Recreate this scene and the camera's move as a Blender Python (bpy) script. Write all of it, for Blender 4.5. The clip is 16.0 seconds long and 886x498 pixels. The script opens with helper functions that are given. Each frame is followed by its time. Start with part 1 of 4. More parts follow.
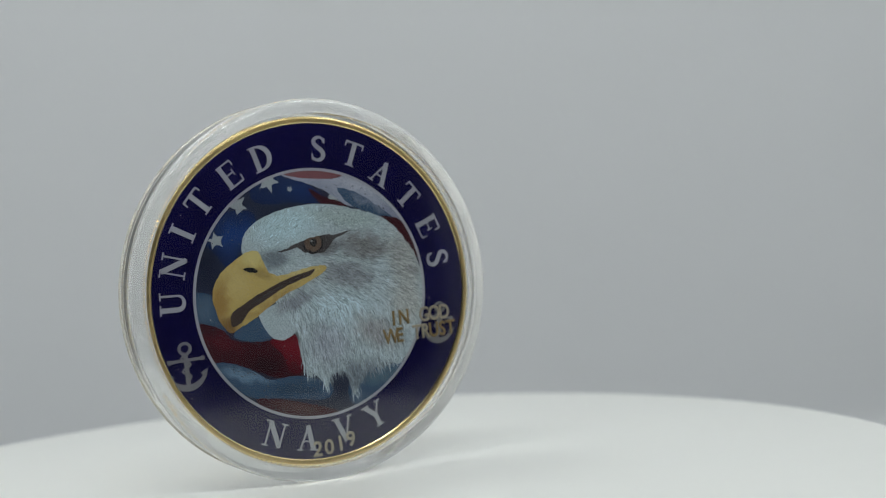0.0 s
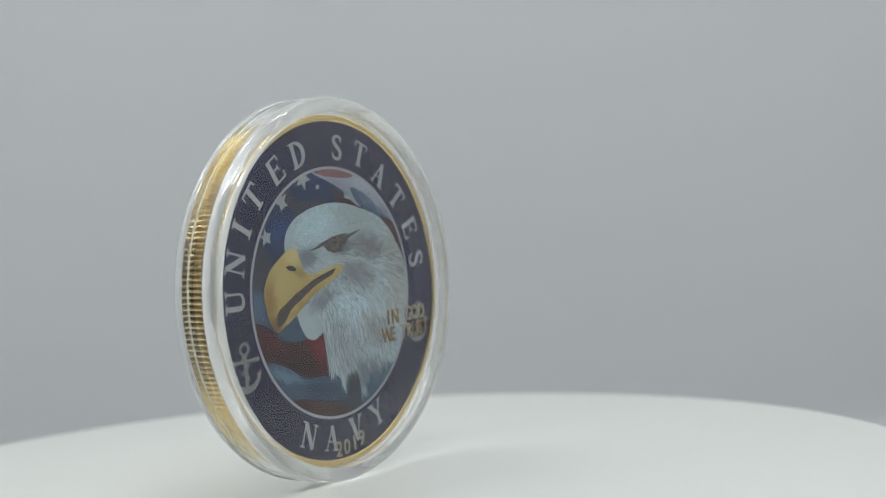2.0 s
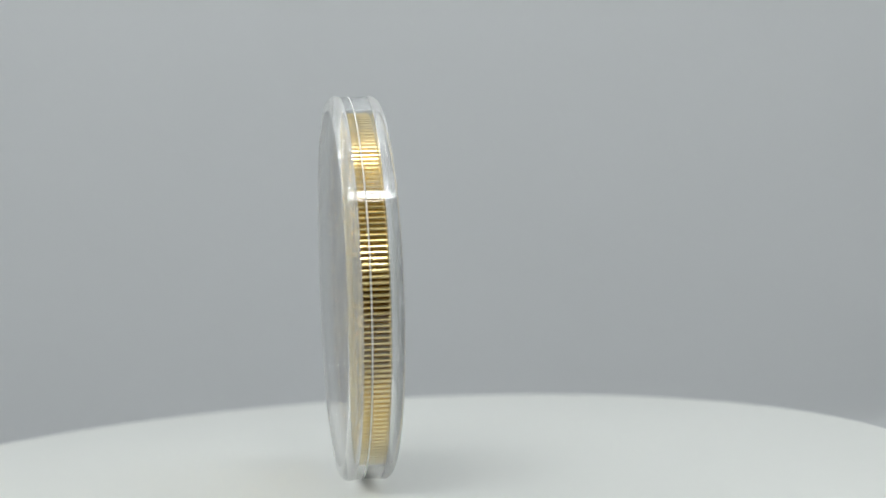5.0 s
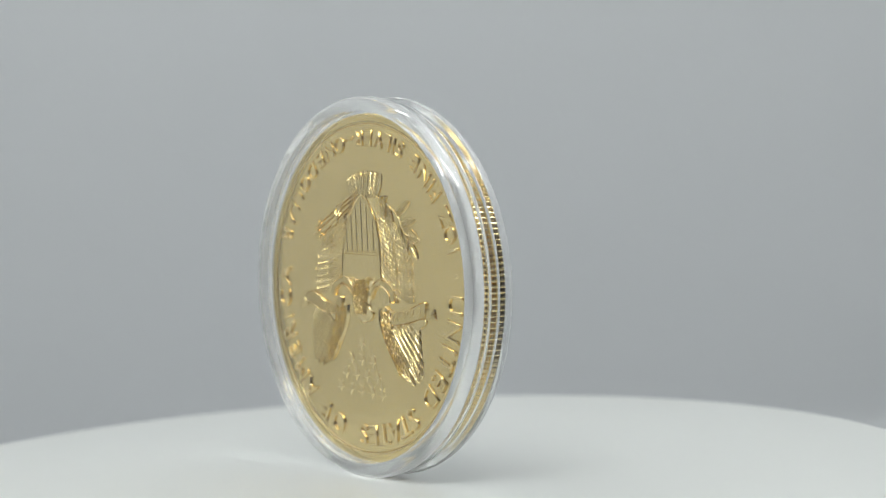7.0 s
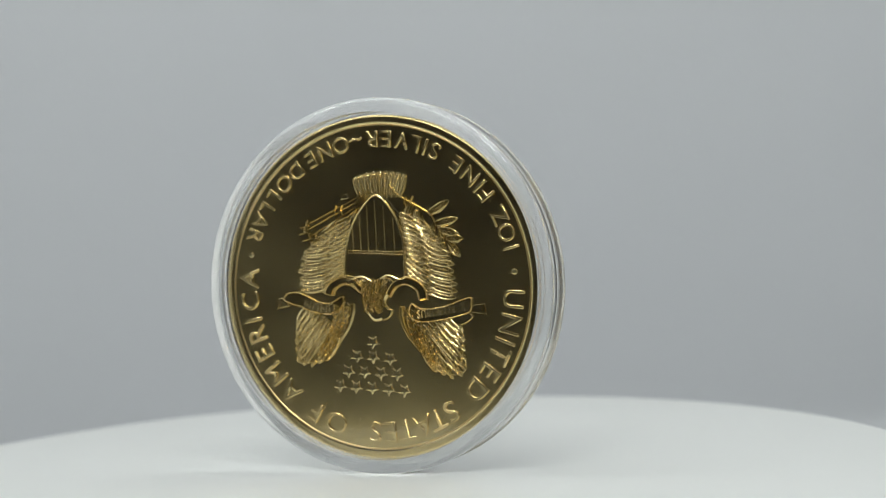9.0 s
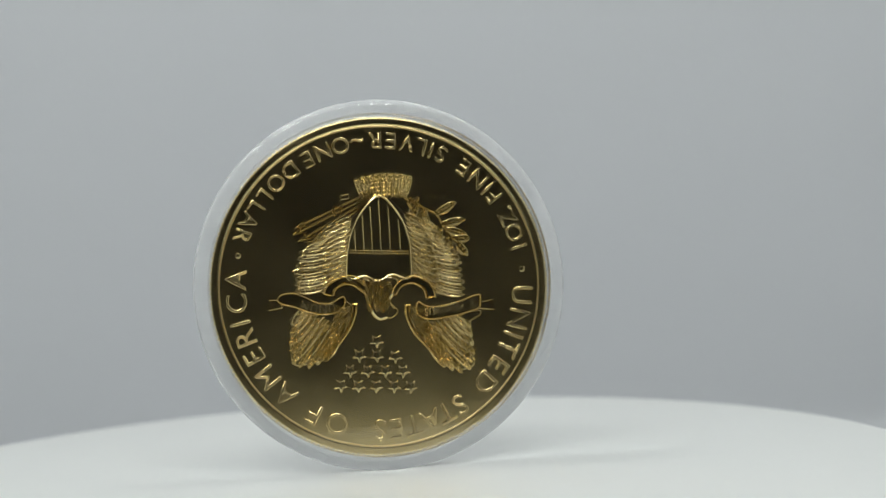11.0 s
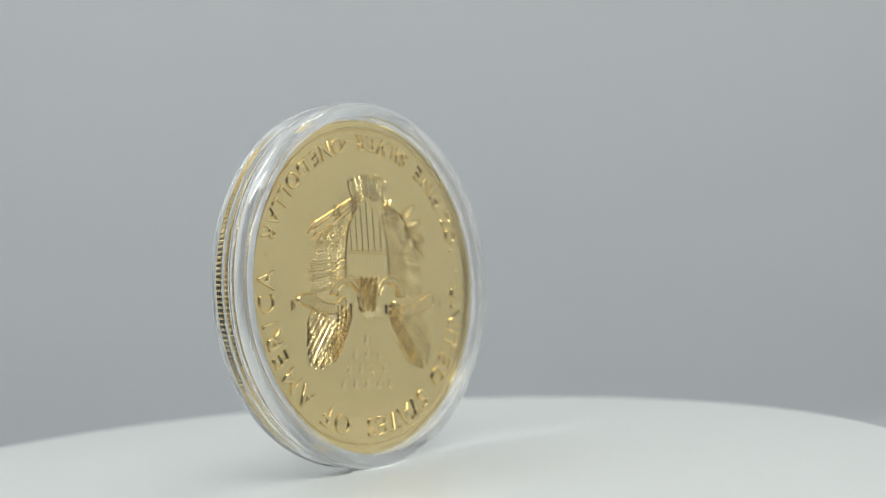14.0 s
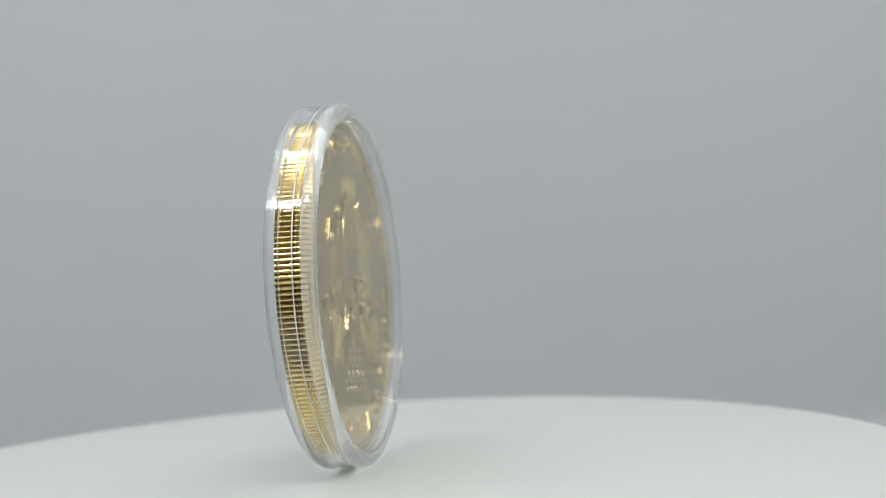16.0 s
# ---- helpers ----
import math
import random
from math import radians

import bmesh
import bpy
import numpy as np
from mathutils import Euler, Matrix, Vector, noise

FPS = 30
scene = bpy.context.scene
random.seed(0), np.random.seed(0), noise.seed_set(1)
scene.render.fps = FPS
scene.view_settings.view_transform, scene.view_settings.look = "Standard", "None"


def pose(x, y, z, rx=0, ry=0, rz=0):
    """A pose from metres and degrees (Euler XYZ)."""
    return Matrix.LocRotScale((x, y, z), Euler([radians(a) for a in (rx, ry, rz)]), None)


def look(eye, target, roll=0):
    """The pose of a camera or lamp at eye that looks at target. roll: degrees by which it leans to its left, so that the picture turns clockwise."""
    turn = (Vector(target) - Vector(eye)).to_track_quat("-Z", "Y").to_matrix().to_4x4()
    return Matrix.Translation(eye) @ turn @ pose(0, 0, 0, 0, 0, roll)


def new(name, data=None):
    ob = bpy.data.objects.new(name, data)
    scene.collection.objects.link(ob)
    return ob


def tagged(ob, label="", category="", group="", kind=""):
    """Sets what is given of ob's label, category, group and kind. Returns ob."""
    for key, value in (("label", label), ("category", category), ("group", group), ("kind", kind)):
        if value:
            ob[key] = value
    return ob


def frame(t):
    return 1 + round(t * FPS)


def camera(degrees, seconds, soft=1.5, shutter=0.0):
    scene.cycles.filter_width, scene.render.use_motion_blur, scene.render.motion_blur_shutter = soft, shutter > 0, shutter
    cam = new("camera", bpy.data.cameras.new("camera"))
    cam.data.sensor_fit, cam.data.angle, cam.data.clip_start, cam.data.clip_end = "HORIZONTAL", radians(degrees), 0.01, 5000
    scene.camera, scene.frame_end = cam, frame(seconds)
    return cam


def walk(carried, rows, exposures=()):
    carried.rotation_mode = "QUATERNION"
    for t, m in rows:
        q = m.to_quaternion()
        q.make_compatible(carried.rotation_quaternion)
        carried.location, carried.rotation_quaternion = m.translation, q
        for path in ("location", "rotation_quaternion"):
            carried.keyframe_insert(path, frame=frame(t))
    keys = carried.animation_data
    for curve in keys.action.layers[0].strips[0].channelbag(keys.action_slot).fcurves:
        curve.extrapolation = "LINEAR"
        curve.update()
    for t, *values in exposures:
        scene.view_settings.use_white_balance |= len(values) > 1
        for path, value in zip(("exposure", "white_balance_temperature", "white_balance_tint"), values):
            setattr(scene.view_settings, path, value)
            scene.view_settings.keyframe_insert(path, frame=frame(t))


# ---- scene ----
# A gold coin in a clear capsule turns on a white turntable before a grey paper sweep, inside a white photo box.
MM = 0.001
cam = camera(34.84, 16.0, soft=1.0)
CAM_POSE = pose(12.30 * MM, -168.56 * MM, 27.09 * MM, 90 - 0.307, 0, 0) @ pose(0, 0, 0, 0, 0, -3.041)
walk(cam, [(0, CAM_POSE), (16.0, CAM_POSE)], exposures=[(0, 0.0), (16.0, 0.0)])
cam.data.dof.use_dof = True
cam.data.dof.focus_distance = 0.158
cam.data.dof.aperture_fstop = 24.0

# ---- light ----
world = bpy.data.worlds.new("dim_room")
scene.world = world
world.use_nodes = True
world.node_tree.nodes["Background"].inputs[0].default_value = (0.55, 0.6, 0.7, 1)
world.node_tree.nodes["Background"].inputs[1].default_value = 0.02


def area_lamp(name, eye, target, sx, sy, watts, colour):
    data = bpy.data.lights.new(name, "AREA")
    data.shape, data.size, data.size_y, data.energy, data.color = "RECTANGLE", sx, sy, watts, colour
    ob = new(name, data)
    ob.matrix_world = look(eye, target)
    return ob


area_lamp("led_strip", (-0.02, -0.245, 0.385), (0.0, 0.16, 0.04), 0.42, 0.035, 1.10, (0.96, 1.0, 0.99))
area_lamp("led_panel", (-0.02, 0.10, 0.392), (-0.02, 0.14, 0), 0.40, 0.20, 0.16, (0.96, 1.0, 0.99))
# Two unseen fill lamps, added to brighten the side walls that the gold reflects.
for side in (-1, 1):
    area_lamp("added_side_fill", (side * 0.27, 0.03, 0.388), (side * 0.25, 0.03, 0), 0.03, 0.36, 0.42, (0.96, 1.0, 0.99))


# ---- materials ----
def material(name):
    m = bpy.data.materials.new(name)
    m.use_nodes = True
    return m, m.node_tree.nodes, m.node_tree.links, m.node_tree.nodes["Principled BSDF"]


def paint(name, colour, rough=0.5, metal=0.0, grain=0.06, scale=800.0, bump=0.02, big=60.0, coat=0.0, stretch=(1, 1, 1), spec=0.5, bump_mm=0.05, uneven=0.05):
    """A surface with fine grain and broad, faint unevenness in colour and gloss."""
    m, n, l, b = material(name)
    co = n.new("ShaderNodeTexCoord")
    mp = n.new("ShaderNodeMapping")
    mp.inputs["Scale"].default_value = stretch
    l.new(co.outputs["Object"], mp.inputs["Vector"])
    fine, broad = n.new("ShaderNodeTexNoise"), n.new("ShaderNodeTexNoise")
    fine.inputs["Scale"].default_value, fine.inputs["Detail"].default_value = scale, 4
    broad.inputs["Scale"].default_value, broad.inputs["Detail"].default_value = big, 3
    l.new(mp.outputs[0], fine.inputs["Vector"]), l.new(mp.outputs[0], broad.inputs["Vector"])
    add = n.new("ShaderNodeMath")
    add.operation = "ADD"
    l.new(fine.outputs[0], add.inputs[0]), l.new(broad.outputs[0], add.inputs[1])
    ramp = n.new("ShaderNodeMapRange")
    ramp.inputs[1].default_value, ramp.inputs[2].default_value = 0.6, 1.4
    ramp.inputs[3].default_value, ramp.inputs[4].default_value = 1 - grain, 1 + grain
    l.new(add.outputs[0], ramp.inputs[0])
    mul = n.new("ShaderNodeVectorMath")
    mul.operation = "MULTIPLY"
    mul.inputs[0].default_value = colour
    l.new(ramp.outputs[0], mul.inputs[1])
    l.new(mul.outputs[0], b.inputs["Base Color"])
    rr = n.new("ShaderNodeMapRange")
    rr.inputs[1].default_value, rr.inputs[2].default_value = 0.3, 0.7
    rr.inputs[3].default_value, rr.inputs[4].default_value = max(0.02, rough - uneven), min(1, rough + uneven)
    l.new(broad.outputs[0], rr.inputs[0]), l.new(rr.outputs[0], b.inputs["Roughness"])
    bp = n.new("ShaderNodeBump")
    bp.inputs["Strength"].default_value, bp.inputs["Distance"].default_value = bump, bump_mm * MM
    l.new(fine.outputs[0], bp.inputs["Height"]), l.new(bp.outputs[0], b.inputs["Normal"])
    b.inputs["Metallic"].default_value = metal
    b.inputs["Coat Weight"].default_value, b.inputs["Coat Roughness"].default_value = coat, 0.05
    b.inputs["Specular IOR Level"].default_value = spec
    return m


PAPER = paint("grey_sweep_paper", (0.54, 0.552, 0.566), 0.9, grain=0.012, scale=900, big=12, bump=0.05, spec=0.1)
BOX = paint("white_box_lining", (0.88, 0.88, 0.87), 0.8, grain=0.02, scale=300, big=8, spec=0.2)
ROOM = paint("dim_room_wall", (0.40, 0.40, 0.40), 0.9, grain=0.05, scale=40, big=2, spec=0.1)
PLASTIC = paint("white_turntable_plastic", (0.69, 0.70, 0.68), 0.30, grain=0.008, scale=300, big=20, bump=0.0, uneven=0.008)
GOLD = paint("brushed_gold", (0.84, 0.665, 0.32), 0.215, metal=1.0, grain=0.03, scale=4000, big=150, bump=0.02, bump_mm=0.004, uneven=0.02)
BRIGHT_GOLD = paint("polished_gold", (0.72, 0.55, 0.26), 0.36, metal=1.0, grain=0.03, scale=3000, big=200, bump=0.05, bump_mm=0.004)
LETTER_GOLD = paint("raised_letter_gold", (0.92, 0.73, 0.36), 0.25, metal=1.0, grain=0.03, scale=3000, big=200, bump=0.02, bump_mm=0.004)
NAVY = paint("navy_enamel", (0.007, 0.006, 0.045), 0.12, grain=0.2, scale=900, big=110, bump=0.05, coat=0.0, spec=0.35)
SILVER = paint("silver_print", (0.36, 0.37, 0.42), 0.45, grain=0.16, scale=9000, big=500, metal=0.2, bump=0.15)
ANCHOR = paint("dim_silver_print", (0.19, 0.19, 0.205), 0.45, grain=0.2, scale=9000, big=500, metal=0.2, bump=0.15)
DULL_GOLD = paint("gold_print", (0.25, 0.175, 0.075), 0.45, grain=0.18, scale=9000, big=600, metal=0.3)
PALE_GOLD = paint("pale_gold_print", (0.38, 0.34, 0.26), 0.45, grain=0.25, scale=9000, big=500, metal=0.3)
DARK = paint("black_print", (0.010, 0.010, 0.014), 0.4, grain=0.3, scale=9000, big=300)
INK_NIGHT = paint("shaded_blue_print", (0.008, 0.013, 0.038), 0.4, grain=0.4, scale=7000, big=260)
INK_PINK = paint("faded_red_print", (0.196, 0.070, 0.084), 0.4, grain=0.3, scale=7000, big=300)
INK_STAR = paint("star_print", (0.312, 0.350, 0.371), 0.4, grain=0.25, scale=7000, big=300)
INK_MOUTH = paint("beak_dark_print", (0.045, 0.030, 0.028), 0.4, grain=0.35, scale=6000, big=350)
INK_SHADOW = paint("grey_shadow_print", (0.055, 0.052, 0.055), 0.4, grain=0.35, scale=6000, big=350)
INK_IRIS = paint("iris_brown_print", (0.115, 0.078, 0.058), 0.35, grain=0.3, scale=8000, big=700)


def plumage(name, low, high):
    """Feather print: each barb has its own tone between two colours."""
    m, n, l, b = material(name)
    g = n.new("ShaderNodeNewGeometry")
    mix = n.new("ShaderNodeMix")
    mix.data_type = "RGBA"
    mix.inputs[6].default_value, mix.inputs[7].default_value = (*low, 1), (*high, 1)
    l.new(g.outputs["Random Per Island"], mix.inputs[0])
    l.new(mix.outputs[2], b.inputs["Base Color"])
    b.inputs["Roughness"].default_value = 0.45
    return m




def airbrush(name, base, blobs, vary=0.0, mottle=0.12, rough=0.45, spec=0.2):
    """Photographic print: soft fields of ink (u, v, half-width, half-height, turn, colour, weight) in mm on a base tone."""
    m, n, l, b = material(name)
    co = n.new("ShaderNodeTexCoord")
    mm = n.new("ShaderNodeVectorMath")
    mm.operation = "SCALE"
    mm.inputs["Scale"].default_value = 1000.0
    l.new(co.outputs["Object"], mm.inputs[0])
    wob = n.new("ShaderNodeTexNoise")
    wob.inputs["Scale"].default_value, wob.inputs["Detail"].default_value = 0.9, 5
    l.new(mm.outputs[0], wob.inputs["Vector"])
    off = n.new("ShaderNodeVectorMath")
    off.operation = "MULTIPLY_ADD"
    off.inputs[1].default_value = (2.2, 0, 2.2)
    l.new(wob.outputs["Color"], off.inputs[0]), l.new(mm.outputs[0], off.inputs[2])
    last = None
    for u, v, ru, rv, turn, colour, weight in blobs:
        mp = n.new("ShaderNodeMapping")
        mp.vector_type = "TEXTURE"
        mp.inputs["Location"].default_value = (u + 1.1, 0, v + 1.1)
        mp.inputs["Rotation"].default_value = (0, -radians(turn), 0)
        mp.inputs["Scale"].default_value = (ru, 1000, rv)
        l.new(off.outputs[0], mp.inputs["Vector"])
        ln = n.new("ShaderNodeVectorMath")
        ln.operation = "LENGTH"
        l.new(mp.outputs[0], ln.inputs[0])
        mr = n.new("ShaderNodeMapRange")
        mr.interpolation_type = "SMOOTHSTEP"
        mr.inputs[1].default_value, mr.inputs[2].default_value, mr.inputs[3].default_value, mr.inputs[4].default_value = 0.25, 1.15, weight, 0.0
        l.new(ln.outputs["Value"], mr.inputs[0])
        mix = n.new("ShaderNodeMix")
        mix.data_type = "RGBA"
        mix.inputs[6].default_value, mix.inputs[7].default_value = (*base, 1), (*colour, 1)
        if last:
            l.new(last, mix.inputs[6])
        l.new(mr.outputs[0], mix.inputs[0])
        last = mix.outputs[2]
    fine = n.new("ShaderNodeTexNoise")
    fine.inputs["Scale"].default_value, fine.inputs["Detail"].default_value = 5.5, 4
    l.new(mm.outputs[0], fine.inputs["Vector"])
    tone = n.new("ShaderNodeMapRange")
    tone.inputs[1].default_value, tone.inputs[2].default_value, tone.inputs[3].default_value, tone.inputs[4].default_value = 0.3, 0.7, 1 - mottle, 1 + mottle
    l.new(fine.outputs[0], tone.inputs[0])
    island = n.new("ShaderNodeNewGeometry")
    per = n.new("ShaderNodeMapRange")
    per.inputs[3].default_value, per.inputs[4].default_value = 1 - vary, 1 + vary
    l.new(island.outputs["Random Per Island"], per.inputs[0])
    both = n.new("ShaderNodeMath")
    both.operation = "MULTIPLY"
    l.new(tone.outputs[0], both.inputs[0]), l.new(per.outputs[0], both.inputs[1])
    out = n.new("ShaderNodeVectorMath")
    out.operation = "SCALE"
    l.new(last, out.inputs[0]), l.new(both.outputs[0], out.inputs["Scale"])
    l.new(out.outputs[0], b.inputs["Base Color"])
    b.inputs["Roughness"].default_value = rough
    b.inputs["Specular IOR Level"].default_value = spec
    return m


HEAD_TONES = [(-3.2, 7.8, 5.6, 2.8, 15, (0.44, 0.60, 0.66), 0.9), (4.5, 8.4, 6.0, 1.6, -6, (0.34, 0.42, 0.42), 0.8), (6.6, 4.9, 5.0, 2.1, -12, (0.17, 0.165, 0.165), 0.85),
              (4.2, 1.6, 4.6, 2.4, -10, (0.22, 0.235, 0.26), 0.8), (11.8, 3.0, 2.6, 5.0, 15, (0.34, 0.35, 0.34), 0.8), (11.8, -2.0, 2.8, 3.6, 10, (0.40, 0.41, 0.39), 0.7),
              (3.2, -2.4, 5.4, 3.0, -12, (0.46, 0.59, 0.65), 0.9), (1.4, -6.2, 3.4, 3.4, 0, (0.33, 0.37, 0.43), 0.85), (7.5, -5.2, 4.2, 2.2, -28, (0.30, 0.29, 0.30), 0.7),
              (5.5, -10.4, 4.6, 2.6, 0, (0.13, 0.155, 0.19), 0.8), (-5.0, 4.0, 2.6, 1.5, 10, (0.15, 0.18, 0.21), 0.9), (-2.4, -1.0, 3.6, 1.2, 20, (0.21, 0.23, 0.27), 0.8),
              (1.6, 5.0, 2.8, 1.3, 5, (0.13, 0.13, 0.14), 0.8), (-1.9, 1.1, 4.2, 0.9, 24, (0.24, 0.25, 0.26), 0.7)]
INK_HEAD = airbrush("head_print", (0.38, 0.46, 0.50), HEAD_TONES, 0.0, 0.28)
BARB = airbrush("feather_print", (0.39, 0.47, 0.51), HEAD_TONES, 0.55, 0.2)
INK_BEAK = airbrush("beak_print", (0.47, 0.36, 0.13), [(-7.4, 4.3, 2.0, 1.4, 0, (0.58, 0.50, 0.21), 0.9), (-9.8, 1.4, 2.2, 2.2, 0, (0.50, 0.40, 0.17), 0.8), (-11.8, -0.6, 1.5, 3.4, -10, (0.28, 0.165, 0.05), 0.85),
                                                      (-10.5, -3.4, 1.6, 2.0, 0, (0.17, 0.09, 0.035), 0.9), (-6.6, 2.3, 1.7, 0.8, -20, (0.30, 0.22, 0.08), 0.8), (-5.5, -1.0, 4.6, 0.6, 30, (0.30, 0.20, 0.07), 0.75),
                                                      (-2.0, 2.4, 3.4, 0.5, 8, (0.58, 0.50, 0.24), 0.7)], 0.0, 0.14)
INK_BLUE = airbrush("flag_blue_print", (0.010, 0.024, 0.085), [(-9.5, 7.0, 3.0, 2.0, 30, (0.016, 0.048, 0.18), 0.9), (-1.5, 11.8, 3.0, 1.2, -10, (0.012, 0.032, 0.12), 0.8), (-13.0, 3.5, 2.0, 2.0, 0, (0.006, 0.009, 0.02), 0.8)], 0.0, 0.3)
INK_SLATE = airbrush("shaded_white_print", (0.045, 0.085, 0.150), [(-9.0, -9.0, 4.0, 0.9, -14, (0.15, 0.24, 0.34), 0.8), (-13.6, -1.2, 1.4, 1.8, 0, (0.08, 0.13, 0.20), 0.8), (-3.0, -11.2, 4.0, 0.9, -8, (0.022, 0.045, 0.085), 0.8),
                                                                 (7.5, 10.0, 3.5, 0.7, -25, (0.17, 0.20, 0.27), 0.8), (8.0, -10.6, 3.0, 1.2, 15, (0.10, 0.17, 0.22), 0.7)], 0.0, 0.3)
INK_STRIPE = airbrush("flag_white_print", (0.30, 0.33, 0.41), [(6.0, 12.2, 4.5, 0.9, -18, (0.40, 0.42, 0.50), 0.8), (10.5, 8.6, 2.5, 1.2, -40, (0.20, 0.22, 0.30), 0.8), (1.5, 11.8, 2.5, 0.9, -25, (0.24, 0.27, 0.35), 0.7)], 0.0, 0.22)
INK_MAROON = airbrush("shaded_red_print", (0.040, 0.007, 0.012), [(-11.5, -5.0, 3.0, 1.2, -15, (0.085, 0.012, 0.020), 0.8), (-6.5, -8.0, 3.0, 1.2, -15, (0.016, 0.005, 0.008), 0.8), (-3.0, -13.0, 3.5, 0.8, -12, (0.10, 0.055, 0.055), 0.7)], 0.0, 0.3)
INK_RED = airbrush("flag_red_print", (0.115, 0.006, 0.014), [(-3.0, -6.2, 2.0, 1.2, 0, (0.16, 0.010, 0.020), 0.8), (-3.4, -8.8, 2.0, 0.9, 0, (0.05, 0.005, 0.010), 0.8)], 0.0, 0.25)
GRAIN_DARK = plumage("dark_flecks", (0.006, 0.008, 0.014), (0.06, 0.07, 0.10))
GRIT = paint("grit", (0.10, 0.10, 0.11), 0.8, grain=0.2, scale=2000)
# White that paints the bright reflection along the capsule's joint.
MILK = paint("seam_gleam_white", (0.78, 0.78, 0.76), 0.5, grain=0.05, scale=2000)
DUST = paint("dust", (0.6, 0.6, 0.58), 0.9, grain=0.1, scale=2000)

RELIEF = plumage("frosted_gold_relief", (0.70, 0.54, 0.24), (0.96, 0.79, 0.42))
RELIEF.node_tree.nodes["Principled BSDF"].inputs["Metallic"].default_value = 1.0
RELIEF.node_tree.nodes["Principled BSDF"].inputs["Roughness"].default_value = 0.19

CLEAR = bpy.data.materials.new("clear_acrylic")
CLEAR.use_nodes = True
_b = CLEAR.node_tree.nodes["Principled BSDF"]
_b.inputs["Transmission Weight"].default_value = 1.0
_b.inputs["IOR"].default_value = 1.49
_b.inputs["Roughness"].default_value = 0.03
_b.inputs["Base Color"].default_value = (0.985, 0.99, 0.99, 1)

PANE = bpy.data.materials.new("clear_acrylic_pane")
PANE.use_nodes = True
_n, _l = PANE.node_tree.nodes, PANE.node_tree.links
_n.remove(_n["Principled BSDF"])
_see, _gloss, _mix, _lw = _n.new("ShaderNodeBsdfTransparent"), _n.new("ShaderNodeBsdfGlossy"), _n.new("ShaderNodeMixShader"), _n.new("ShaderNodeLayerWeight")
_see.inputs[0].default_value = (0.985, 0.988, 0.99, 1)
_gloss.inputs["Roughness"].default_value = 0.02
_lw.inputs["Blend"].default_value = 0.5
_pow, _mad = _n.new("ShaderNodeMath"), _n.new("ShaderNodeMath")
_pow.operation, _mad.operation = "POWER", "MULTIPLY_ADD"
_pow.inputs[1].default_value, _mad.inputs[1].default_value, _mad.inputs[2].default_value = 5.0, 0.96, 0.038
_l.new(_lw.outputs["Facing"], _pow.inputs[0]), _l.new(_pow.outputs[0], _mad.inputs[0]), _l.new(_mad.outputs[0], _mix.inputs[0])
_l.new(_see.outputs[0], _mix.inputs[1]), _l.new(_gloss.outputs[0], _mix.inputs[2])
_l.new(_mix.outputs[0], _n["Material Output"].inputs["Surface"])

# Slightly rough acrylic, mostly clear with a share of plain white.
FROST = bpy.data.materials.new("milky_acrylic")
FROST.use_nodes = True
_b = FROST.node_tree.nodes["Principled BSDF"]
_b.inputs["Transmission Weight"].default_value = 0.84
_b.inputs["IOR"].default_value = 1.49
_b.inputs["Roughness"].default_value = 0.07
_b.inputs["Base Color"].default_value = (0.96, 0.965, 0.965, 1)


# ---- building helpers ----
def mesh_object(name, bm, mat, parent=None, label="", smooth=False):
    me = bpy.data.meshes.new(name)
    bmesh.ops.recalc_face_normals(bm, faces=bm.faces)
    bm.to_mesh(me)
    bm.free()
    if smooth:
        me.polygons.foreach_set("use_smooth", [True] * len(me.polygons))
        me.set_sharp_from_angle(angle=0.6)
    me.materials.append(mat)
    ob = new(name, me)
    ob.parent = parent
    return tagged(ob, label)


def part(name, bm, mat, parent, label="", smooth=False):
    return mesh_object(name, bm, mat, parent, label, smooth)


def lathe(profile, steps=180, axis="z"):
    """Turns a closed profile of (radius, height), in mm, round an axis."""
    bm = bmesh.new()
    rings = []
    for r, h in profile:
        ring = []
        for i in range(steps):
            a = 2 * math.pi * i / steps
            x, y = r * math.cos(a) * MM, r * math.sin(a) * MM
            ring.append(bm.verts.new((x, y, h * MM) if axis == "z" else (x, h * MM, y)))
        rings.append(ring)
    for k in range(len(rings)):
        a, b = rings[k], rings[(k + 1) % len(rings)]
        for i in range(steps):
            j = (i + 1) % steps
            bm.faces.new((a[i], a[j], b[j], b[i]))
    bmesh.ops.remove_doubles(bm, verts=bm.verts, dist=1e-7)
    return bm


def box_bm(x0, x1, y0, y1, z0, z1):
    bm = bmesh.new()
    bmesh.ops.create_cube(bm, size=1)
    for v in bm.verts:
        v.co = Vector(((x0 + x1) / 2 + v.co.x * (x1 - x0), (y0 + y1) / 2 + v.co.y * (y1 - y0), (z0 + z1) / 2 + v.co.z * (z1 - z0)))
    return bm


# ---- the photo box ----
BX, BY0, BY1, BZ0, BZ1 = 0.32, -0.27, 0.34, -0.045, 0.40


